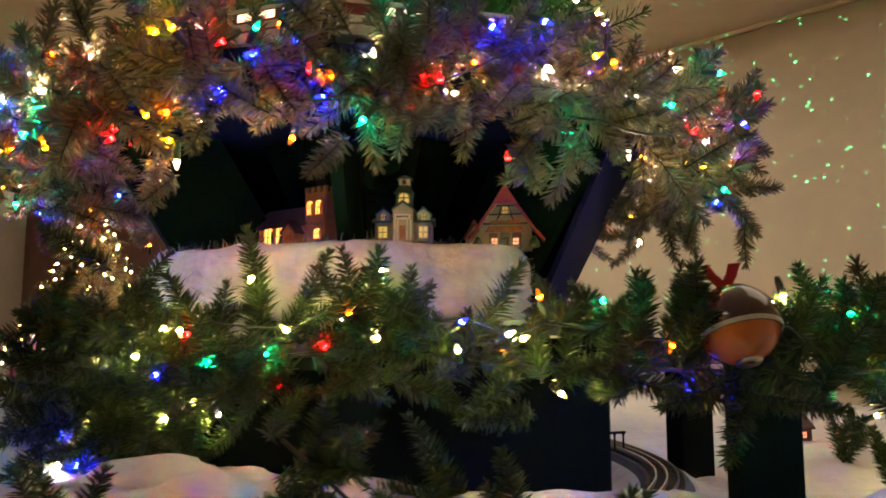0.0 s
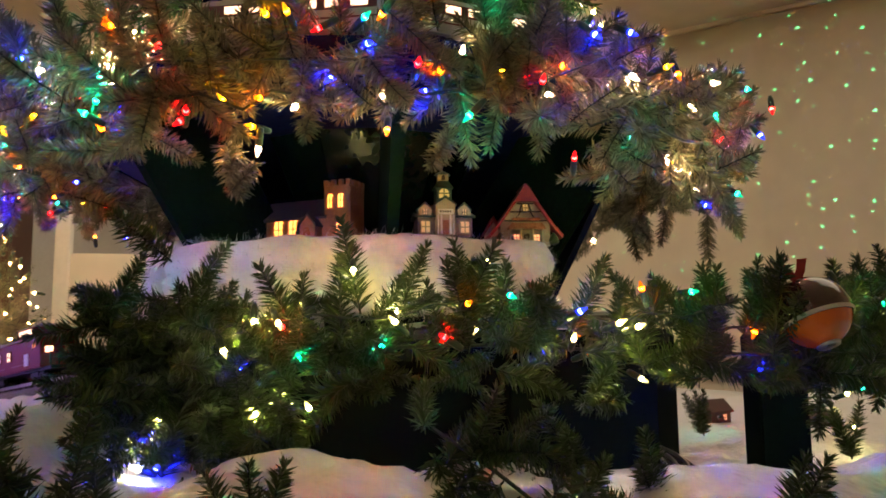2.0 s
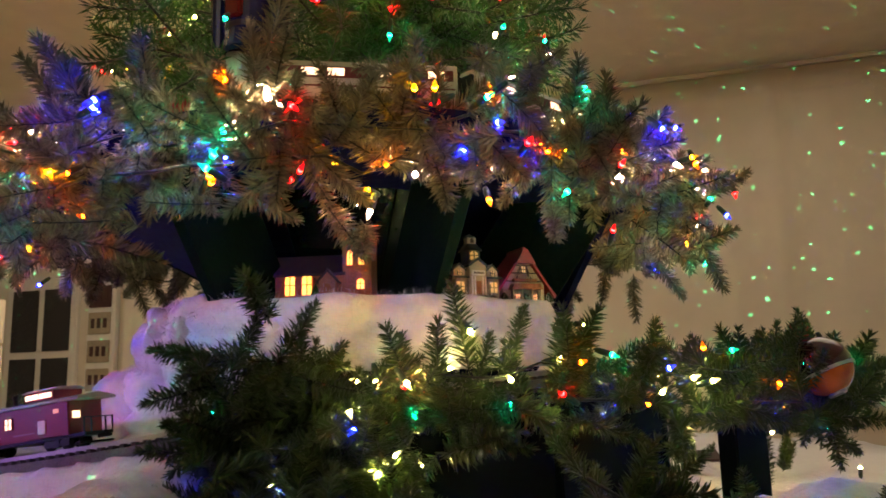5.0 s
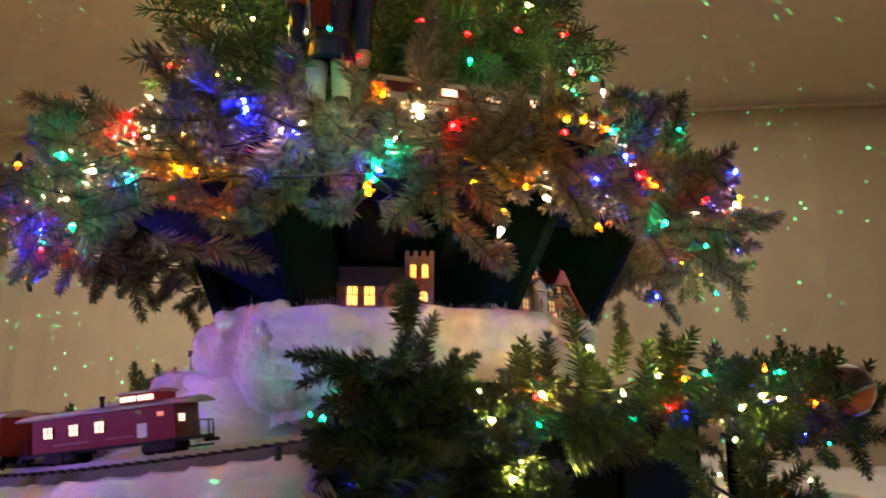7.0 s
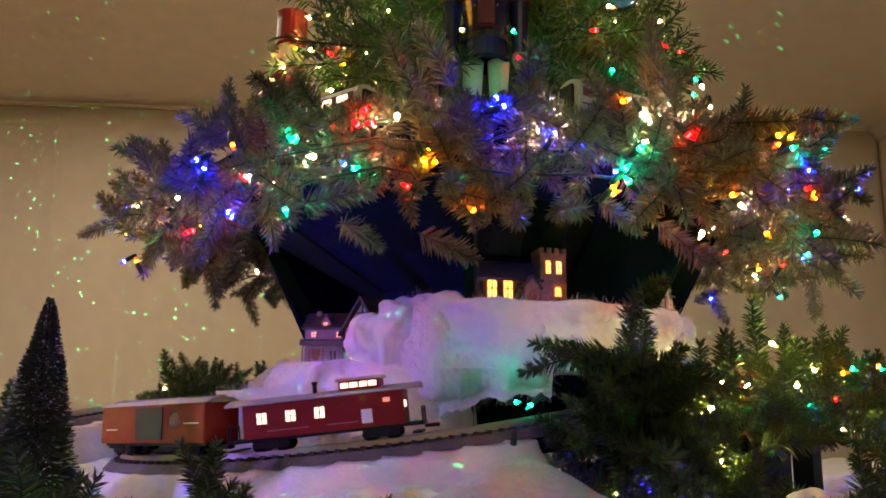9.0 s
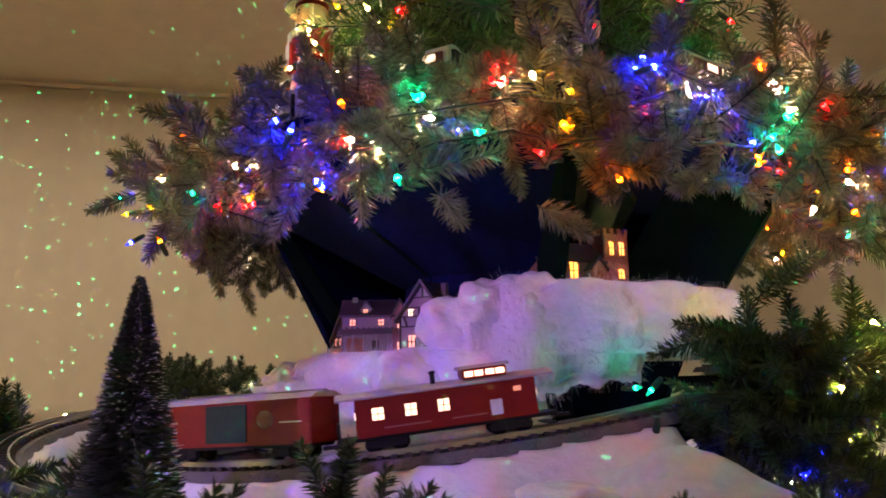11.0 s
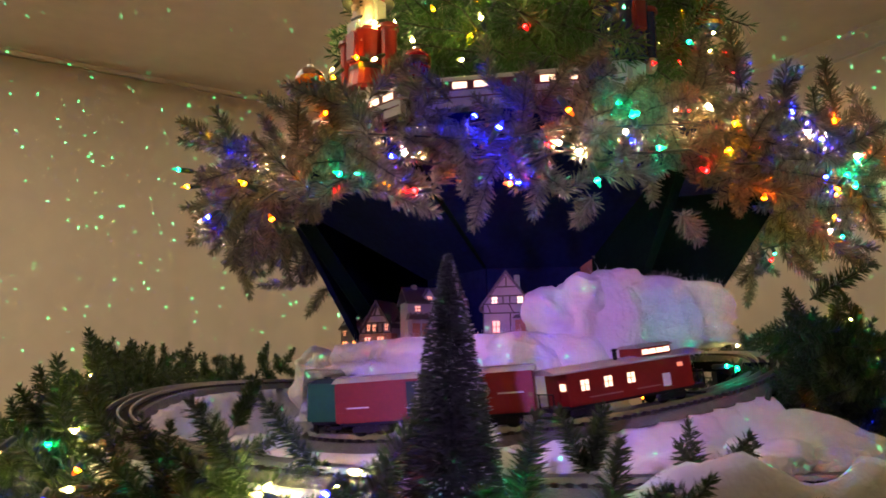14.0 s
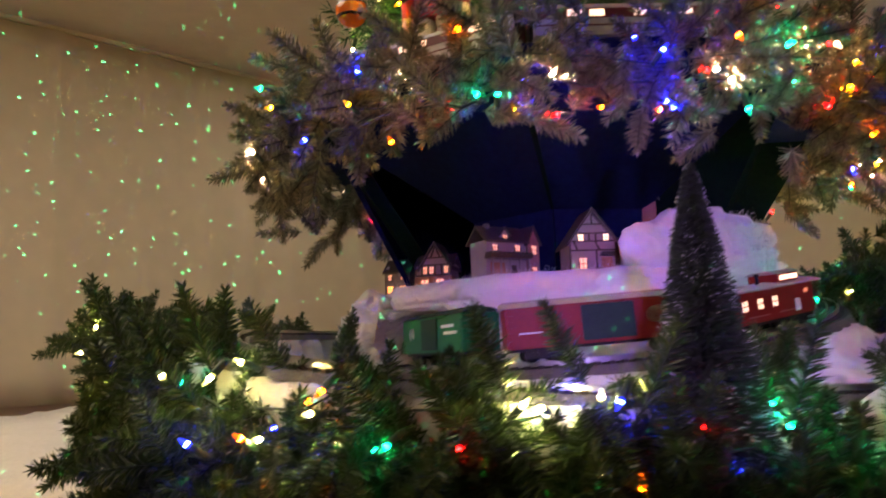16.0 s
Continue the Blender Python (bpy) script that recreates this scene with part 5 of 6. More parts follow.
def ball_part(parent, at, r, mat, name="ornament", bands=None):
    bm = bmesh.new()
    prof = [(r * math.sin(math.pi * k / 16), -r * math.cos(math.pi * k / 16)) for k in range(17)]
    lathe(bm, prof, 24)
    mats = [mat] + (bands or [])
    if bands:
        for f in bm.faces:
            z = f.calc_center_median().z / r
            f.material_index = 1 if -0.30 < z < 0.10 else (len(mats) - 1 if z < -0.62 else 0)
    ob = part(name, bm, mats, parent, at=Matrix.Translation(at))
    cap = part("cap", lathe(bmesh.new(), [(0, r * 0.95), (r * 0.22, r * 0.95), (r * 0.22, r * 1.14), (0, r * 1.16)], 12), METALCAP, ob, "silver cap")
    return ob


def ornament_car(s):
    length = 0.255
    car = thing("ornament_flatcar", chord(LINE_A, s, length * 0.6), "dark green gondola car carrying four big glass ornaments", "toy train car", "toy train")
    L, w = length / 2, 0.030
    trucks(car, L - 0.045)
    part("floor", cube(-L, L, -w, w, 0.026, 0.032, 0.001), CAR_DARK, car)
    for y in (-w, w - 0.002):
        side = part("side", cube(-L, L, y, y + 0.002, 0.031, 0.052, 0.0006), CAR_DARK, car)
        for k in range(9):
            x = -L + 0.004 + k * (length - 0.010) / 8
            part("rib", cube(x, x + 0.002, y - 0.0012, y + 0.0032, 0.031, 0.052), CAR_DARK, side)
    for x in (-L, L - 0.002):
        part("end", cube(x, x + 0.002, -w, w, 0.031, 0.052, 0.0006), CAR_DARK, car)
    for x, a, b, c in ((-0.090, ORN_RED, ORN_BLUE, ORN_GOLD), (-0.030, ORN_TEAL, ORN_BLUE, ORN_BLUE), (0.030, ORN_RED, ORN_RED, ORN_RED), (0.090, ORN_BLUE, ORN_TEAL, ORN_TEAL)):
        ball_part(car, (x, 0, 0.061), 0.0285, a, bands=[b, c])
    coupler(car, L)
    coupler(car, -L)
    return car


def engine(s):
    length = 0.26
    car = thing("locomotive", chord(LINE_A, s, length * 0.6), "black diesel toy locomotive with a white number board", "toy train car", "toy train")
    L, w = length / 2, 0.031
    trucks(car, L - 0.05)
    part("underframe", cube(-L, L, -w, w, 0.022, 0.032, 0.001), CAR_BLACK, car)
    part("hood", cube(-L + 0.01, L - 0.085, -0.022, 0.022, 0.031, 0.078, 0.003), CAR_DARK, car)
    cab = part("cab", cube(L - 0.085, L - 0.045, -w, w, 0.031, 0.098, 0.003), CAR_DARK, car)
    part("nose", cube(L - 0.045, L - 0.006, -0.022, 0.022, 0.031, 0.066, 0.004), CAR_DARK, car)
    for f in (-1, 1):
        y = f * w
        part("cab_window", cube(L - 0.078, L - 0.055, min(y, y + f * 0.001), max(y, y + f * 0.001), 0.070, 0.088), CAR_BLACK, cab)
        part("number_board", cube(L - 0.076, L - 0.056, min(y, y + f * 0.0012), max(y, y + f * 0.0012), 0.050, 0.057), LETTER, cab, "pale number board")
        rail = part("handrail", cube(-L + 0.01, L - 0.09, f * 0.028 - 0.0006, f * 0.028 + 0.0006, 0.050, 0.0512), RAIL, car)
        for k in range(5):
            x = -L + 0.015 + k * 0.036
            part("stanchion", cube(x, x + 0.0012, f * 0.028 - 0.0006, f * 0.028 + 0.0006, 0.032, 0.051), RAIL, rail)
    for y in (-0.006, 0.006):
        part("headlight", lathe(bmesh.new(), [(0, 0), (0.003, 0), (0.003, 0.002), (0, 0.0025)], 10), LETTER, car, at=pose(L - 0.0455, y, 0.092, 0, 90, 0))
    part("plough", cube(L, L + 0.006, -0.026, 0.026, 0.010, 0.028, 0.002), CAR_BLACK, car)
    for k in range(3):
        part("roof_fan", lathe(bmesh.new(), [(0.013, 0.077), (0.013, 0.081), (0.004, 0.081), (0, 0.0805)], 14, (-0.09 + k * 0.04, 0, 0)), CAR_BLACK, car)
    return car


caboose(1.135)
box_car(1.405, 0.262, CAR_RED, "red boxcar with a dark green door and white figure emblem", CAR_DARK, 0.062, bars=((-0.115, -0.085, 0.052, 0.054), (0.085, 0.118, 0.060, 0.062)))
box_car(1.687, 0.262, CAR_GREEN, "green boxcar with white lettering and a round tree emblem", CAR_DARK, -0.085, roof_mat=CAR_DARK, bars=((0.052, 0.100, 0.072, 0.077), (0.062, 0.112, 0.060, 0.065)))
ornament_car(1.967)
engine(2.250)


def passenger_car(s):
    length = 0.27
    car = thing("passenger_car", chord(LINE_U, s, length * 0.6), "white streamlined passenger car with a row of glowing windows", "toy train car", "upper toy train")
    L, w = length / 2, 0.030
    trucks(car, L - 0.05)
    sec = [(-w, 0.026), (w, 0.026), (w, 0.078), (w * 0.85, 0.090), (w * 0.45, 0.097), (0, 0.099), (-w * 0.45, 0.097), (-w * 0.85, 0.090), (-w, 0.078)]
    part("body", prism_x(sec, -L, L), CAR_WHITE, car)
    for f in (-1, 1):
        y = f * w
        part("window_band", cube(-L + 0.006, L - 0.006, min(y, y + f * 0.0008), max(y, y + f * 0.0008), 0.060, 0.080), CAR_STRIPE, car, "maroon window band")
        for k in range(7):
            if k in (0, 3):
                continue
            x = -L + 0.030 + k * (length - 0.060) / 6
            part("window", cube(x - 0.0115, x + 0.0115, min(y, y + f * 0.0016), max(y, y + f * 0.0016), 0.064, 0.077), LITWINDOW, car, "glowing window")
        part("skirt_line", cube(-L + 0.004, L - 0.004, min(y, y + f * 0.0008), max(y, y + f * 0.0008), 0.044, 0.047), CAR_STRIPE, car)
    for sx in (-1, 1):
        part("vestibule", cube(min(sx * L, sx * (L + 0.006)), max(sx * L, sx * (L + 0.006)), -0.016, 0.016, 0.028, 0.086), CAR_BLACK, car)
        coupler(car, sx * (L + 0.004))
    return car


turn = 2 * math.pi * 0.485
for k in range(4):
    passenger_car(turn * (149 + 34 * k + (33 if k > 1 else 0)) / 360)

# ---------------------------------------------------------------- tree, nutcrackers and ornaments on the deck


def bough_mesh(name, mat, length, seed, tips=7, needle=0.028, count=90):
    """A fir bough: bent stem along z with side shoots, all full of needles."""
    rnd = random.Random(seed)
    bm = bmesh.new()

    def shoot(base, way, ln, n):
        way = way.normalized()
        tube(bm, [base, base + way * ln], 0.0015, 4, 1)
        s = way.cross(Vector((0.3, 0.8, 0.5))).normalized()
        u = way.cross(s)
        for i in range(n):
            t = (i + rnd.random()) / n
            a = i * 2.39996
            d = (s * math.cos(a) + u * math.sin(a) + way * rnd.uniform(0.4, 0.8) + way * (0.9 if t > 0.93 else 0)).normalized()
            l2 = needle * rnd.uniform(0.7, 1.1) * (1 - 0.4 * t)
            b = base + way * ln * t
            side = d.cross(Vector((rnd.uniform(-1, 1), rnd.uniform(-1, 1), rnd.uniform(-1, 1)))).normalized() * 0.0012
            v = [bm.verts.new(p) for p in (b - side, b + d * l2 * 0.6 - side, b + d * l2, b + d * l2 * 0.6 + side)]
            bm.faces.new(v)

    shoot(Vector((0, 0, 0)), Vector((0, 0, 1)), length, int(count * 1.6))
    for k in range(tips):
        t = 0.25 + 0.65 * k / tips
        a = k * 2.4 + rnd.uniform(-0.5, 0.5)
        shoot(Vector((0, 0, length * t)), Vector((math.cos(a) * 0.8, math.sin(a) * 0.5, 0.75)), length * 0.5 * (1.1 - 0.5 * t), count)
    return to_mesh(name, bm, mat, WIRE)


def fir_tree(name, x, y, z0, height, radius, count, boughs, label, rnd, bare=0.06, ref=0.30, gaps=()):
    t = thing(name, pose(x, y, z0), label, "christmas tree", "trees")
    part("trunk", lathe(bmesh.new(), [(0, 0), (0.016 * height, 0), (0.010 * height, height * 0.5), (0.003 * height, height * 0.97), (0, height)], 10), BARK, t)
    for k in range(count):
        f = ((k + 0.5) / count) ** 1.35
        z = height * (bare + (0.97 - bare) * f)
        a = k * 2.39996 + rnd.uniform(-0.3, 0.3)
        if f < 0.42 and any(abs((math.degrees(a) - g + 180) % 360 - 180) < 24 for g in gaps):
            continue
        ln = radius * (1 - f) ** 0.9 * rnd.uniform(0.82, 1.1) + 0.03 * height
        way = Vector((math.cos(a), math.sin(a), 0.12 + 0.55 * f + rnd.uniform(-0.15, 0.2)))
        shared("bough", boughs[k % len(boughs)], t, aim(Vector((0, 0, z)), way.normalized(), rnd.uniform(0, 6)) @ Matrix.Scale(ln / ref, 4))
    return t


BOUGHS = [bough_mesh("bough", NEEDLE_TREE, 0.30, 400 + k, 9, 0.034, 125) for k in range(4)]
fir_tree("christmas_tree", CX, CY, 1.70, 1.25, 0.42, 210, BOUGHS, "green artificial fir tree with lights, standing on the upper deck", rng, bare=0.13, gaps=(221, 140))
BOUGHS_FAR = [bough_mesh("bough", NEEDLE_FROST, 0.45, 450 + k, 7, 0.05, 60) for k in range(3)]
FAR_TREE = (-1.30, 2.80)
fir_tree("christmas_tree", FAR_TREE[0], FAR_TREE[1], 0.0, 1.78, 0.55, 150, BOUGHS_FAR, "pale fir tree covered in warm white lights, standing on the floor", rng, bare=0.14, ref=0.45)

top_spots = []
for k in range(160):
    f = ((k + 0.5) / 160) ** 1.7
    a = k * 137.5 + rng.uniform(-20, 20)
    z = 1.83 + 0.98 * f
    r = (0.43 - 0.10 * (k % 3 == 0)) * (1 - f) + 0.03
    top_spots.append((("lemon", "lemon", "white", "lemon", "red", "lemon", "yellow", "green")[k % 8], polar(a, r, z)))
string_of_lights(None, "warm white and coloured mini lights on the tree", top_spots, rng)
far_spots = []
for k in range(230):
    f = ((k + 0.5) / 230) ** 1.1
    a = radians(k * 137.5)
    r = 0.62 * (1 - f) ** 0.9 + 0.03
    far_spots.append(("amber", (FAR_TREE[0] + r * math.cos(a), FAR_TREE[1] + r * math.sin(a), 0.32 + 1.42 * f)))
string_of_lights(None, "warm white lights all over the far tree", far_spots, rng, size=1.35)


def nutcracker(at, turn, scale, coat, legs, hat, label):
    """One plain mesh: boots, legs, coat, arms, head, beard and hat."""
    bm = bmesh.new()
    for x in (-0.022, 0.022):
        box(bm, x - 0.014, x + 0.014, -0.026, 0.014, 0.0, 0.022, 0.004, 2)
        lathe(bm, [(0.013, 0.02), (0.014, 0.05), (0.013, 0.055)], 14, (x, 0, 0), 2)
        lathe(bm, [(0.015, 0.054), (0.017, 0.09), (0.019, 0.118)], 14, (x, 0, 0), 1)
    lathe(bm, [(0.036, 0.112), (0.042, 0.118), (0.036, 0.155), (0.040, 0.20), (0.045, 0.226), (0.036, 0.238), (0, 0.24)], 20, slot=0)
    lathe(bm, [(0.0385, 0.150), (0.0385, 0.160)], 20, slot=2)
    box(bm, -0.014, 0.014, -0.047, -0.034, 0.165, 0.225, 0.003, 5)
    for x in (-1, 1):
        lathe(bm, [(0.0, 0.232), (0.016, 0.228), (0.015, 0.19), (0.0135, 0.150), (0.0135, 0.132)], 14, (x * 0.058, 0, 0), 0)
        lathe(bm, [(0.012, 0.134), (0.013, 0.120), (0.008, 0.108), (0, 0.106)], 12, (x * 0.058, 0, 0), 3)
        lathe(bm, [(0.0, 0.238), (0.020, 0.234), (0.022, 0.226), (0.0, 0.224)], 14, (x * 0.056, 0, 0), 5)
    lathe(bm, [(0.026, 0.236), (0.031, 0.245), (0.032, 0.290), (0.030, 0.300), (0, 0.302)], 20, slot=3)
    box(bm, -0.006, 0.006, -0.042, -0.028, 0.272, 0.284, 0.003, 3)
    box(bm, -0.015, 0.015, -0.0335, -0.028, 0.2565, 0.2600, 0.0005, 2)
    for x in (-0.012, 0.012):
        box(bm, x - 0.004, x + 0.004, -0.0325, -0.028, 0.286, 0.290, 0.001, 2)
        lathe(bm, [(0, -0.003), (0.003, 0), (0, 0.003)], 8, (x, -0.0305, 0.281), 2)
    box(bm, -0.020, 0.020, -0.044, -0.024, 0.196, 0.252, 0.008, 1)
    for x in (-0.029, 0.029):
        box(bm, x - 0.007, x + 0.007, -0.014, 0.018, 0.235, 0.297, 0.005, 1)
    lathe(bm, [(0.052, 0.298), (0.053, 0.303), (0.034, 0.307)], 22, slot=2)
    lathe(bm, [(0.033, 0.306), (0.032, 0.36), (0.035, 0.375), (0, 0.378)], 20, slot=4)
    for f in bm.faces:
        f.smooth = False
    ob = new("nutcracker", to_mesh("nutcracker", bm, coat, legs, BLACKPAINT, NUT_SKIN, hat, NUT_RED))
    ob.matrix_basis = pose(*at, 0, 0, turn) @ Matrix.Scale(scale, 4)
    return tagged(ob, label, "nutcracker", "nutcrackers")


nutcracker((-0.395, 1.245, 1.722), -50, 1.0, NUT_BLUE, NUT_WHITE, NUT_BLUE, "wooden nutcracker in a dark blue coat and white trousers")
nutcracker((-0.440, 1.735, 1.700), -118, 1.0, NUT_RED, NUT_WHITE, NUT_RED, "wooden nutcracker in a red coat with a red top hat")


def hanging_ball(at, r, mat, bands, label, ribbon=False, tilt=0):
    o = thing("ball_ornament", pose(*at, tilt, 0, 0), label, "ornament", "ball ornaments")
    ball_part(o, (0, 0, 0), r, mat, "ball", bands)
    bm = bmesh.new()
    tube(bm, [(0, 0, r * 1.1), (0.004, 0, r * 1.3), (0, 0.002, r * 1.7)], 0.0007, 5)
    part("hanger", bm, WIRE, o)
    return o


hanging_ball((-0.324, 1.906, 1.900), 0.034, ORN_BROWN, [ORN_ORANGE, ORN_ORANGE], "red and orange glass ball on the tree")
hanging_ball((-0.225, 1.075, 1.985), 0.036, ORN_GOLD, [ORN_BROWN, ORN_BLUE], "gold and blue glass ball on the tree")
hanging_ball((-0.29, 1.08, 2.03), 0.034, ORN_ORANGE, [ORN_ORANGE, ORN_GOLD], "orange glass ball on the tree")
hanging_ball((-0.58, 1.60, 1.80), 0.026, ORN_RED, [ORN_BROWN, ORN_RED], "dark red ball tucked into the upper garland")


def big_ornament():
    """Glazed ball, brown above and orange below, with a ring at its foot and a ribbon."""
    o = thing("glazed_ball", pose(0.297, 0.765, 1.310, -26, -6, 0), "large brown and orange glazed ball ornament with a red ribbon", "ornament", "ball ornaments")
    r = 0.042
    prof = [(r * math.sin(math.pi * k / 28), -r * math.cos(math.pi * k / 28)) for k in range(3, 29)]
    cut = 9
    part("upper_half", lathe(bmesh.new(), prof[cut:], 36), ORN_BROWN, o, "dark brown mottled glaze")
    part("band", lathe(bmesh.new(), [(p[0] + 0.0012, p[1]) for p in prof[cut - 1:cut + 1]], 36), NUT_WHITE, o, "thin white band")
    low = [(p[0] * 0.985, p[1]) for p in prof[:cut]]
    low = [(0.0, low[0][1] + 0.001)] + low
    part("lower_half", lathe(bmesh.new(), low, 36), ORN_ORANGE, o, "bright orange glaze")
    part("foot_ring", lathe(bmesh.new(), [(0.007, -0.0425), (0.0125, -0.0425), (0.0135, -0.0395), (0.0075, -0.0395)], 24), METALCAP, o, "silver ring")
    bm = bmesh.new()
    for sx in (-1, 1):
        pts = [(0, 0, r), (sx * 0.010, -0.003, r + 0.014), (sx * 0.017, -0.004, r + 0.027)]
        for a, b in zip(pts, pts[1:]):
            vs = [bm.verts.new(v) for v in ((a[0] - 0.006, a[1], a[2]), (a[0] + 0.006, a[1], a[2]), (b[0] + 0.007, b[1], b[2]), (b[0] - 0.007, b[1], b[2]))]
            bm.faces.new(vs)
    bmesh.ops.solidify(bm, geom=bm.faces[:], thickness=0.0008)
    part("ribbon", bm, RIBBON, o, "red ribbon bow")
    return o


big_ornament()


def bottle_brush():
    """A tall bottle-brush tree, frosted, on its wire stem."""
    t = thing("bottle_brush_tree", pose(-0.973, 1.462, 1.10), "tall narrow bottle-brush tree with frosted tips", "model tree")
    H, R = 0.298, 0.062
    part("stem", lathe(bmesh.new(), [(0.004, -0.03), (0.003, 0.1), (0.0012, H), (0, H + 0.002)], 8), WIRE, t)
    rnd = random.Random(55)
    bm = bmesh.new()
    for k in range(15000):
        f = rnd.random() ** 0.75
        z = H * (1 - f) + rnd.uniform(-0.002, 0.002)
        r = (R * f ** 0.85 + 0.004) * rnd.uniform(0.84, 1.03) * (1 + 0.04 * math.sin(z * 95))
        a = rnd.uniform(0, 6.283)
        d = Vector((math.cos(a), math.sin(a), rnd.uniform(-0.35, 0.25)))
        s = Vector((-math.sin(a), math.cos(a), rnd.uniform(-1, 1))).normalized() * 0.0006
        b, e = Vector((0, 0, z)) + d * r * 0.35, Vector((0, 0, z)) + d * r
        bm.faces.new([bm.verts.new(p) for p in (b - s, b + s, e + s * 1.6, e - s * 1.6)])
    me = to_mesh("bristles", bm, BRUSH)
    tagged(shared("bristles", me, t, Matrix()), kind="stuff")
    bm = bmesh.new()
    for k in range(2600):
        f = rnd.random() ** 1.1
        z, a = H * (1 - f), rnd.uniform(0, 6.283)
        if noise.noise(Vector((math.cos(a) * 1.6, math.sin(a) * 1.6, z * 14))) < 0.05:
            continue
        r = (R * f ** 0.85 + 0.004) * rnd.uniform(0.98, 1.10)
        d = Vector((math.cos(a), math.sin(a), rnd.uniform(-0.3, 0.3)))
        sd = Vector((-math.sin(a), math.cos(a), rnd.uniform(-1, 1))).normalized() * 0.0006
        b, e = Vector((0, 0, z)) + d * r * 0.86, Vector((0, 0, z)) + d * r
        bm.faces.new([bm.verts.new(p) for p in (b - sd, b + sd, e + sd, e - sd)])
    tagged(part("frost", bm, COTTON, t, "white flock clinging to the bristles"), kind="stuff")
    return t


BRUSH = material("dark_bristle", (0.050, 0.070, 0.040), 0.75, vary=0.5, scale=40, island=0.9)
bottle_brush()


def blue_bell():
    o = thing("bell_ornament", pose(-0.90, 2.04, 1.01), "blue glass bell ornament hanging by a blue ribbon", "ornament")
    part("bell", lathe(bmesh.new(), [(0, 0.028), (0.008, 0.027), (0.015, 0.018), (0.018, 0.004), (0.024, -0.006), (0.022, -0.006), (0.015, 0.004), (0, 0.02)], 20), ORN_BLUE, o)
    bm = bmesh.new()
    tube(bm, [(0, 0, 0.027), (0.004, 0, 0.05), (0.012, 0, 0.078)], 0.0028, 6)
    tube(bm, [(0, 0, 0.030), (-0.012, 0, 0.042), (-0.022, 0.002, 0.036)], 0.0026, 6)
    part("ribbon", bm, material("blue_ribbon", (0.02, 0.03, 0.35), 0.4), o)


blue_bell()


def rocking_horse():
    bm = bmesh.new()
    prism(bm, [(-0.030, 0.012), (-0.022, 0.010), (-0.018, 0.030), (0.004, 0.030), (0.008, 0.010), (0.015, 0.011), (0.014, 0.040), (0.024, 0.052), (0.031, 0.050), (0.033, 0.057), (0.022, 0.068), (0.016, 0.070), (0.006, 0.050), (-0.016, 0.048), (-0.026, 0.044), (-0.034, 0.026), (-0.031, 0.024), (-0.026, 0.034)], -0.004, 0.004)
    prism(bm, [(-0.040, 0.012), (-0.020, 0.004), (0.005, 0.004), (0.026, 0.012), (0.026, 0.008), (0.005, 0.0), (-0.020, 0.0), (-0.040, 0.008)], -0.006, 0.006)
    ob = new("rocking_horse", to_mesh("rocking_horse", bm, DARKWOOD))
    ob.matrix_basis = pose(-1.035, 1.50, 1.075, 0, 0, 78)
    tagged(ob, "small dark wooden rocking horse ornament in the garland", "ornament")


rocking_horse()

# ---------------------------------------------------------------- the room's fittings


def in_room(name, bm, mat, label, category, kind="structure"):
    ob = new(name, to_mesh(name, bm, mat))
    ob.matrix_basis = ROOM
    return tagged(ob, label, category, kind=kind)


in_room("trim_far", cube(V_LEFT, V_RIGHT, U_FAR - 0.03, U_FAR, CEIL - 0.035, CEIL, 0.006), CEILPAINT, "thin beige strip where wall meets ceiling", "trim")
in_room("trim_right", prism(bmesh.new(), [(V_RIGHT, CEIL - 0.12), (V_RIGHT - 0.03, CEIL - 0.11), (V_RIGHT - 0.09, CEIL - 0.03), (V_RIGHT - 0.10, CEIL), (V_RIGHT, CEIL)], U_NEAR, U_FAR - 0.03), TRIMPAINT, "pale moulded cornice", "trim")


def drape(v0, v1):
    """A hanging sheet with soft upright folds against the wall."""
    bm = bmesh.new()
    cols = []
    n = 150
    for k in range(n + 1):
        v = v0 + (v1 - v0) * k / n
        col = []
        for j in range(13):
            z = 1.0 + (CEIL - 0.05 - 1.0) * j / 12
            fold = 0.030 * noise.noise(Vector((v * 2.2, z * 0.18, 4))) + 0.035 * max(0, noise.noise(Vector((v * 6, z * 0.1, 9))))
            col.append(bm.verts.new((v, U_FAR - 0.045 - fold, z)))
        cols.append(col)
    for a, b in zip(cols, cols[1:]):
        for j in range(12):
            f = bm.faces.new((a[j], b[j], b[j + 1], a[j + 1]))
            f.smooth = True
    bmesh.ops.recalc_face_normals(bm, faces=bm.faces[:])
    bmesh.ops.solidify(bm, geom=bm.faces[:], thickness=0.004)
    return bm


in_room("backdrop", drape(-4.80, V_RIGHT - 0.02), WALLPAINT, "beige cloth backdrop hung in soft folds", "backdrop")
door = thing("door_1", ROOM, "white framed glazed door with dark panes", "door", kind="structure")
part("frame", cube(-5.95, -5.22, U_FAR - 0.06, U_FAR - 0.004, 0, 2.25, 0.01), TRIMPAINT, door)
for k in range(2):
    for j in range(3):
        x0 = -5.88 + 0.33 * k
        part("pane", cube(x0, x0 + 0.27, U_FAR - 0.072, U_FAR - 0.058, 0.45 + 0.58 * j, 0.97 + 0.58 * j, 0.004), material("dark_pane", (0.02, 0.018, 0.018), 0.12), door)
post_board = thing("plate_board", ROOM, "pale post hung with old number plates", "post")
part("board", cube(-5.10, -4.83, U_FAR - 0.075, U_FAR - 0.004, 0, 2.4, 0.008), TRIMPAINT, post_board)
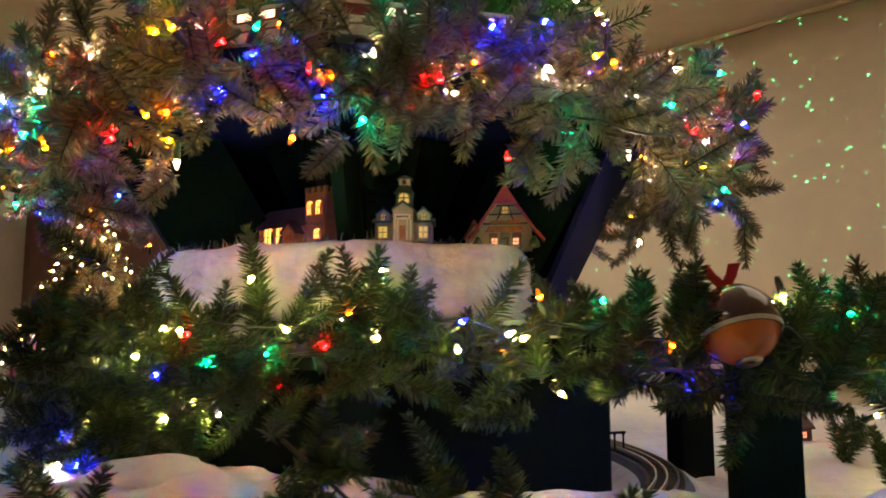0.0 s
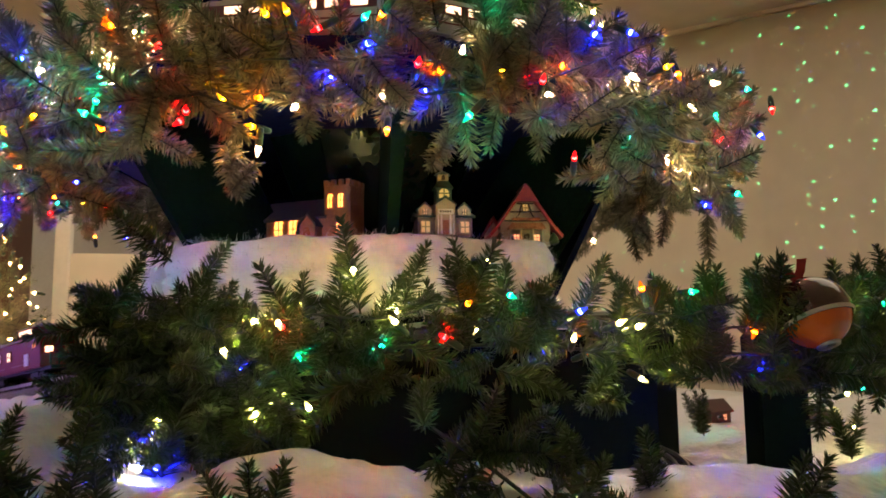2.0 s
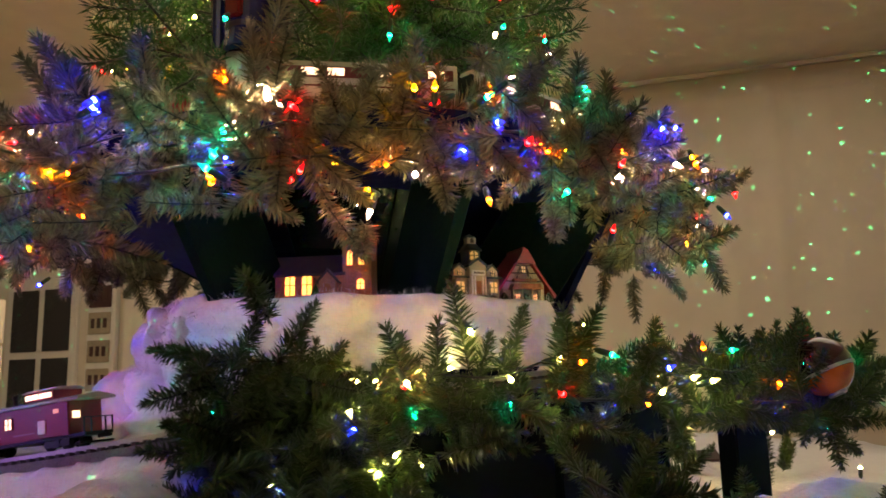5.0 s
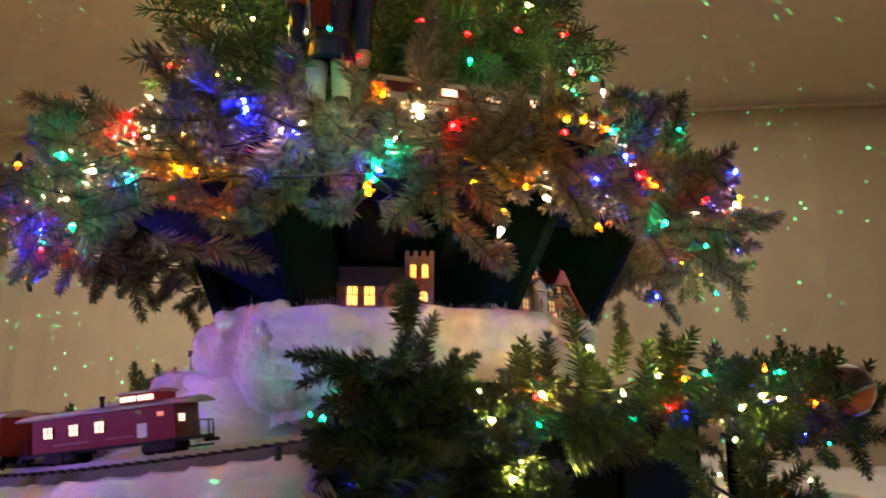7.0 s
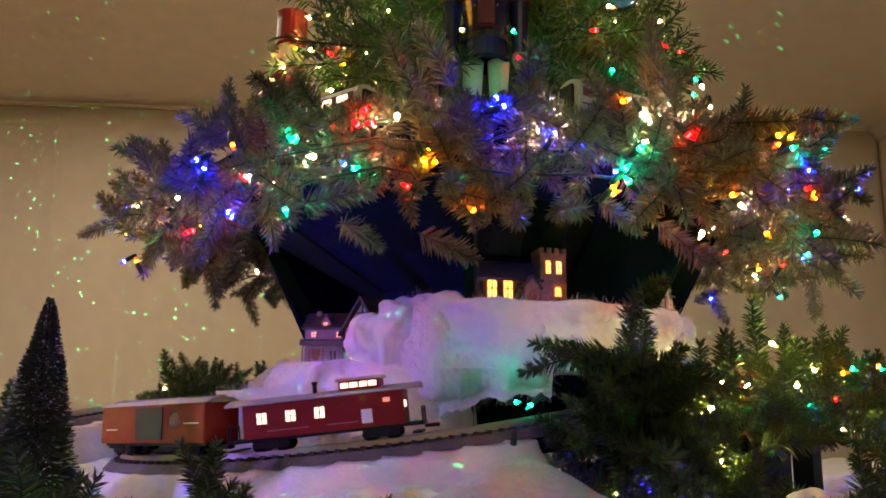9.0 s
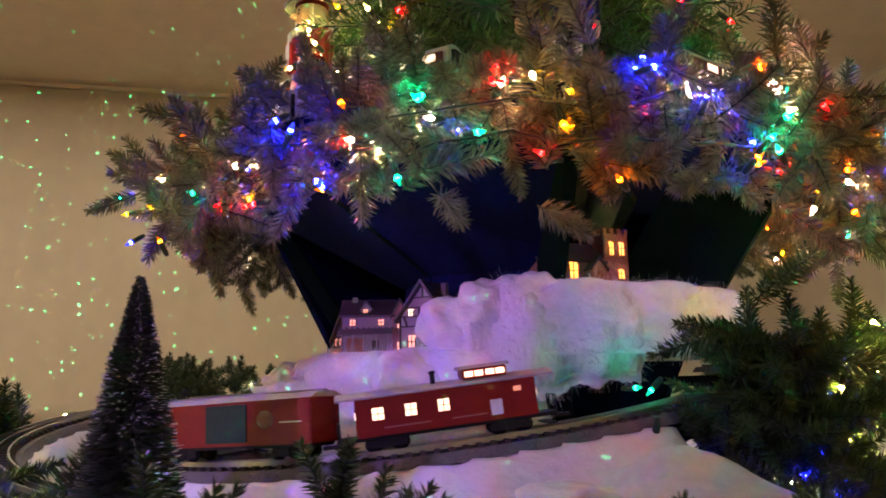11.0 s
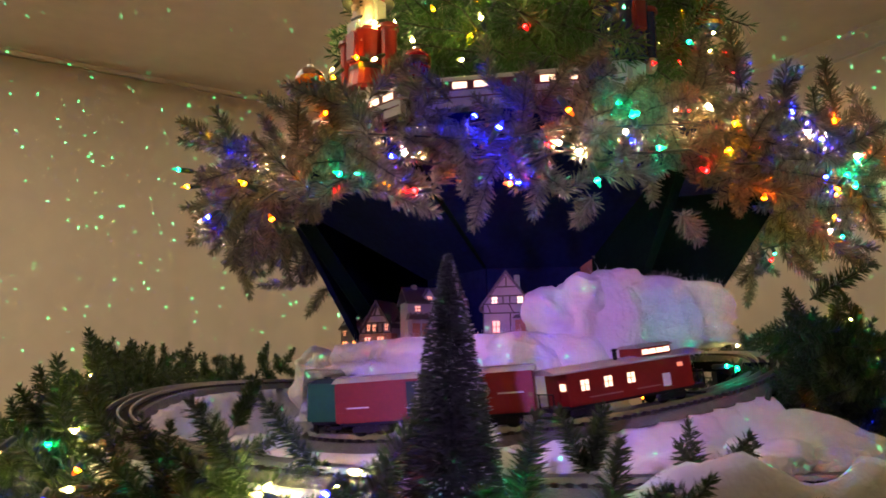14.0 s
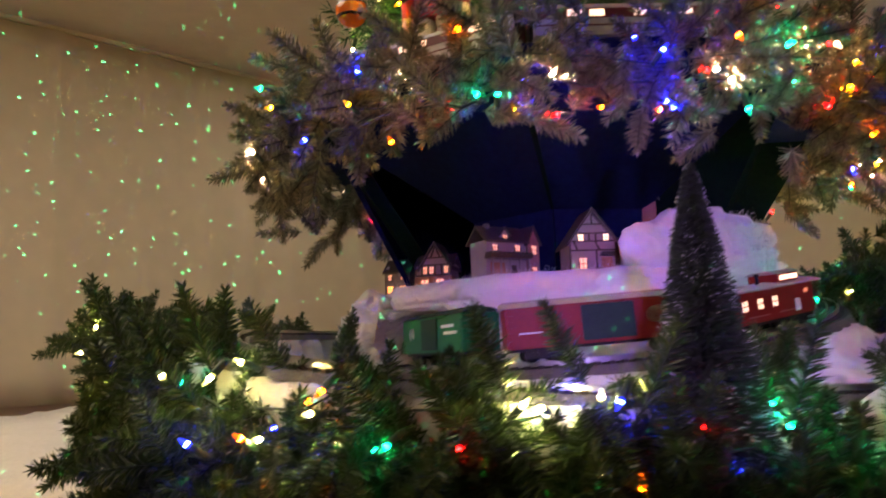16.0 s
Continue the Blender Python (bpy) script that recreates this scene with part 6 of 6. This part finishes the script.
for z in (1.27, 1.50, 1.73, 1.95):
    pl = part("plate", cube(-5.08, -4.86, U_FAR - 0.086, U_FAR - 0.075, z, z + 0.18, 0.004), PLATE if z < 1.9 else DARKWOOD, post_board, "worn pale plate")
    for k in range(3):
        part("bar", cube(-5.05 + 0.06 * k, -5.015 + 0.06 * k, U_FAR - 0.089, U_FAR - 0.085, z + 0.05, z + 0.13), DARKWOOD, pl)
shutter = thing("dark_cupboard", pose(-2.35, 5.2, 0), "dark red wooden cupboard beside the far tree", "cupboard")
part("body", cube(-0.45, 0.45, -0.2, 0.2, 0, 2.5, 0.01), DARKWOOD, shutter)
part("door", cube(-0.40, 0.40, -0.215, -0.2, 0.1, 2.4, 0.006), DARKWOOD, shutter)
wpost = thing("white_post", pose(-1.50, 4.6, 0), "white painted wooden post with rails", "post")
part("upright", cube(-0.04, 0.04, -0.04, 0.04, 0, 2.1, 0.006), TRIMPAINT, wpost)
for z in (1.06, 1.30, 1.54):
    part("rail", cube(0.04, 0.72, -0.015, 0.015, z, z + 0.225, 0.004), WALLPAINT, wpost, "pale horizontal board")


# ---------------------------------------------------------------- small things in the snow


def toy_cabin(x, y, turn, scale, label):
    h = thing("toy_cabin", pose(x, y, 1.04, 0, 0, turn) @ Matrix.Scale(scale, 4), label, "model house", "cabins in the snow")
    part("wall", gable_wall(box(bmesh.new(), -0.04, 0.04, -0.025, 0.025, 0, 0.035), -0.04, 0.04, -0.025, 0.025, 0.035, 0.022, "x"), DARKWOOD, h)
    part("roof", gable_roof(-0.04, 0.04, -0.025, 0.025, 0.035, 0.022, "x", 0.006, 0.005), DARKWOOD, h)
    pane(h, 0.015, 0.010, 0.012, 0.014, -0.0256, LITPINK, TIMBER)
    part("door", cube(-0.016, -0.004, -0.0268, -0.0245, 0, 0.024), TIMBER, h)
    return h


toy_cabin(0.86, 1.90, 20, 1.0, "small dark red wooden cabin with one lit window")
toy_cabin(0.98, 1.62, -15, 0.8, "small dark brown cabin in the snow")


def railing(x, y, turn):
    r = thing("toy_railing", pose(x, y, 1.06, 0, 0, turn), "small black toy railing beside the track", "railing")
    part("top_rail", cube(-0.035, 0.035, -0.003, 0.003, 0.045, 0.050, 0.001), CAR_BLACK, r)
    for k in range(4):
        part("post", lathe(bmesh.new(), [(0.003, 0), (0.002, 0.004), (0.002, 0.040), (0.0035, 0.045)], 8, (-0.03 + 0.02 * k, 0, 0)), CAR_BLACK, r)


railing(0.33, 1.52, 20)
string_of_lights(None, "few warm lights lying in the snow beside the loop", [("lemon", (-0.545, 1.08, 1.215)), ("orange", (-0.58, 1.07, 1.20)), ("blue", (-0.43, 0.90, 1.15)), ("lemon", (0.80, 1.30, 1.10)), ("red", (0.90, 1.75, 1.08)), ("green", (0.75, 1.70, 1.08)), ("lemon", (0.95, 1.15, 1.09))], rng, 0.0)
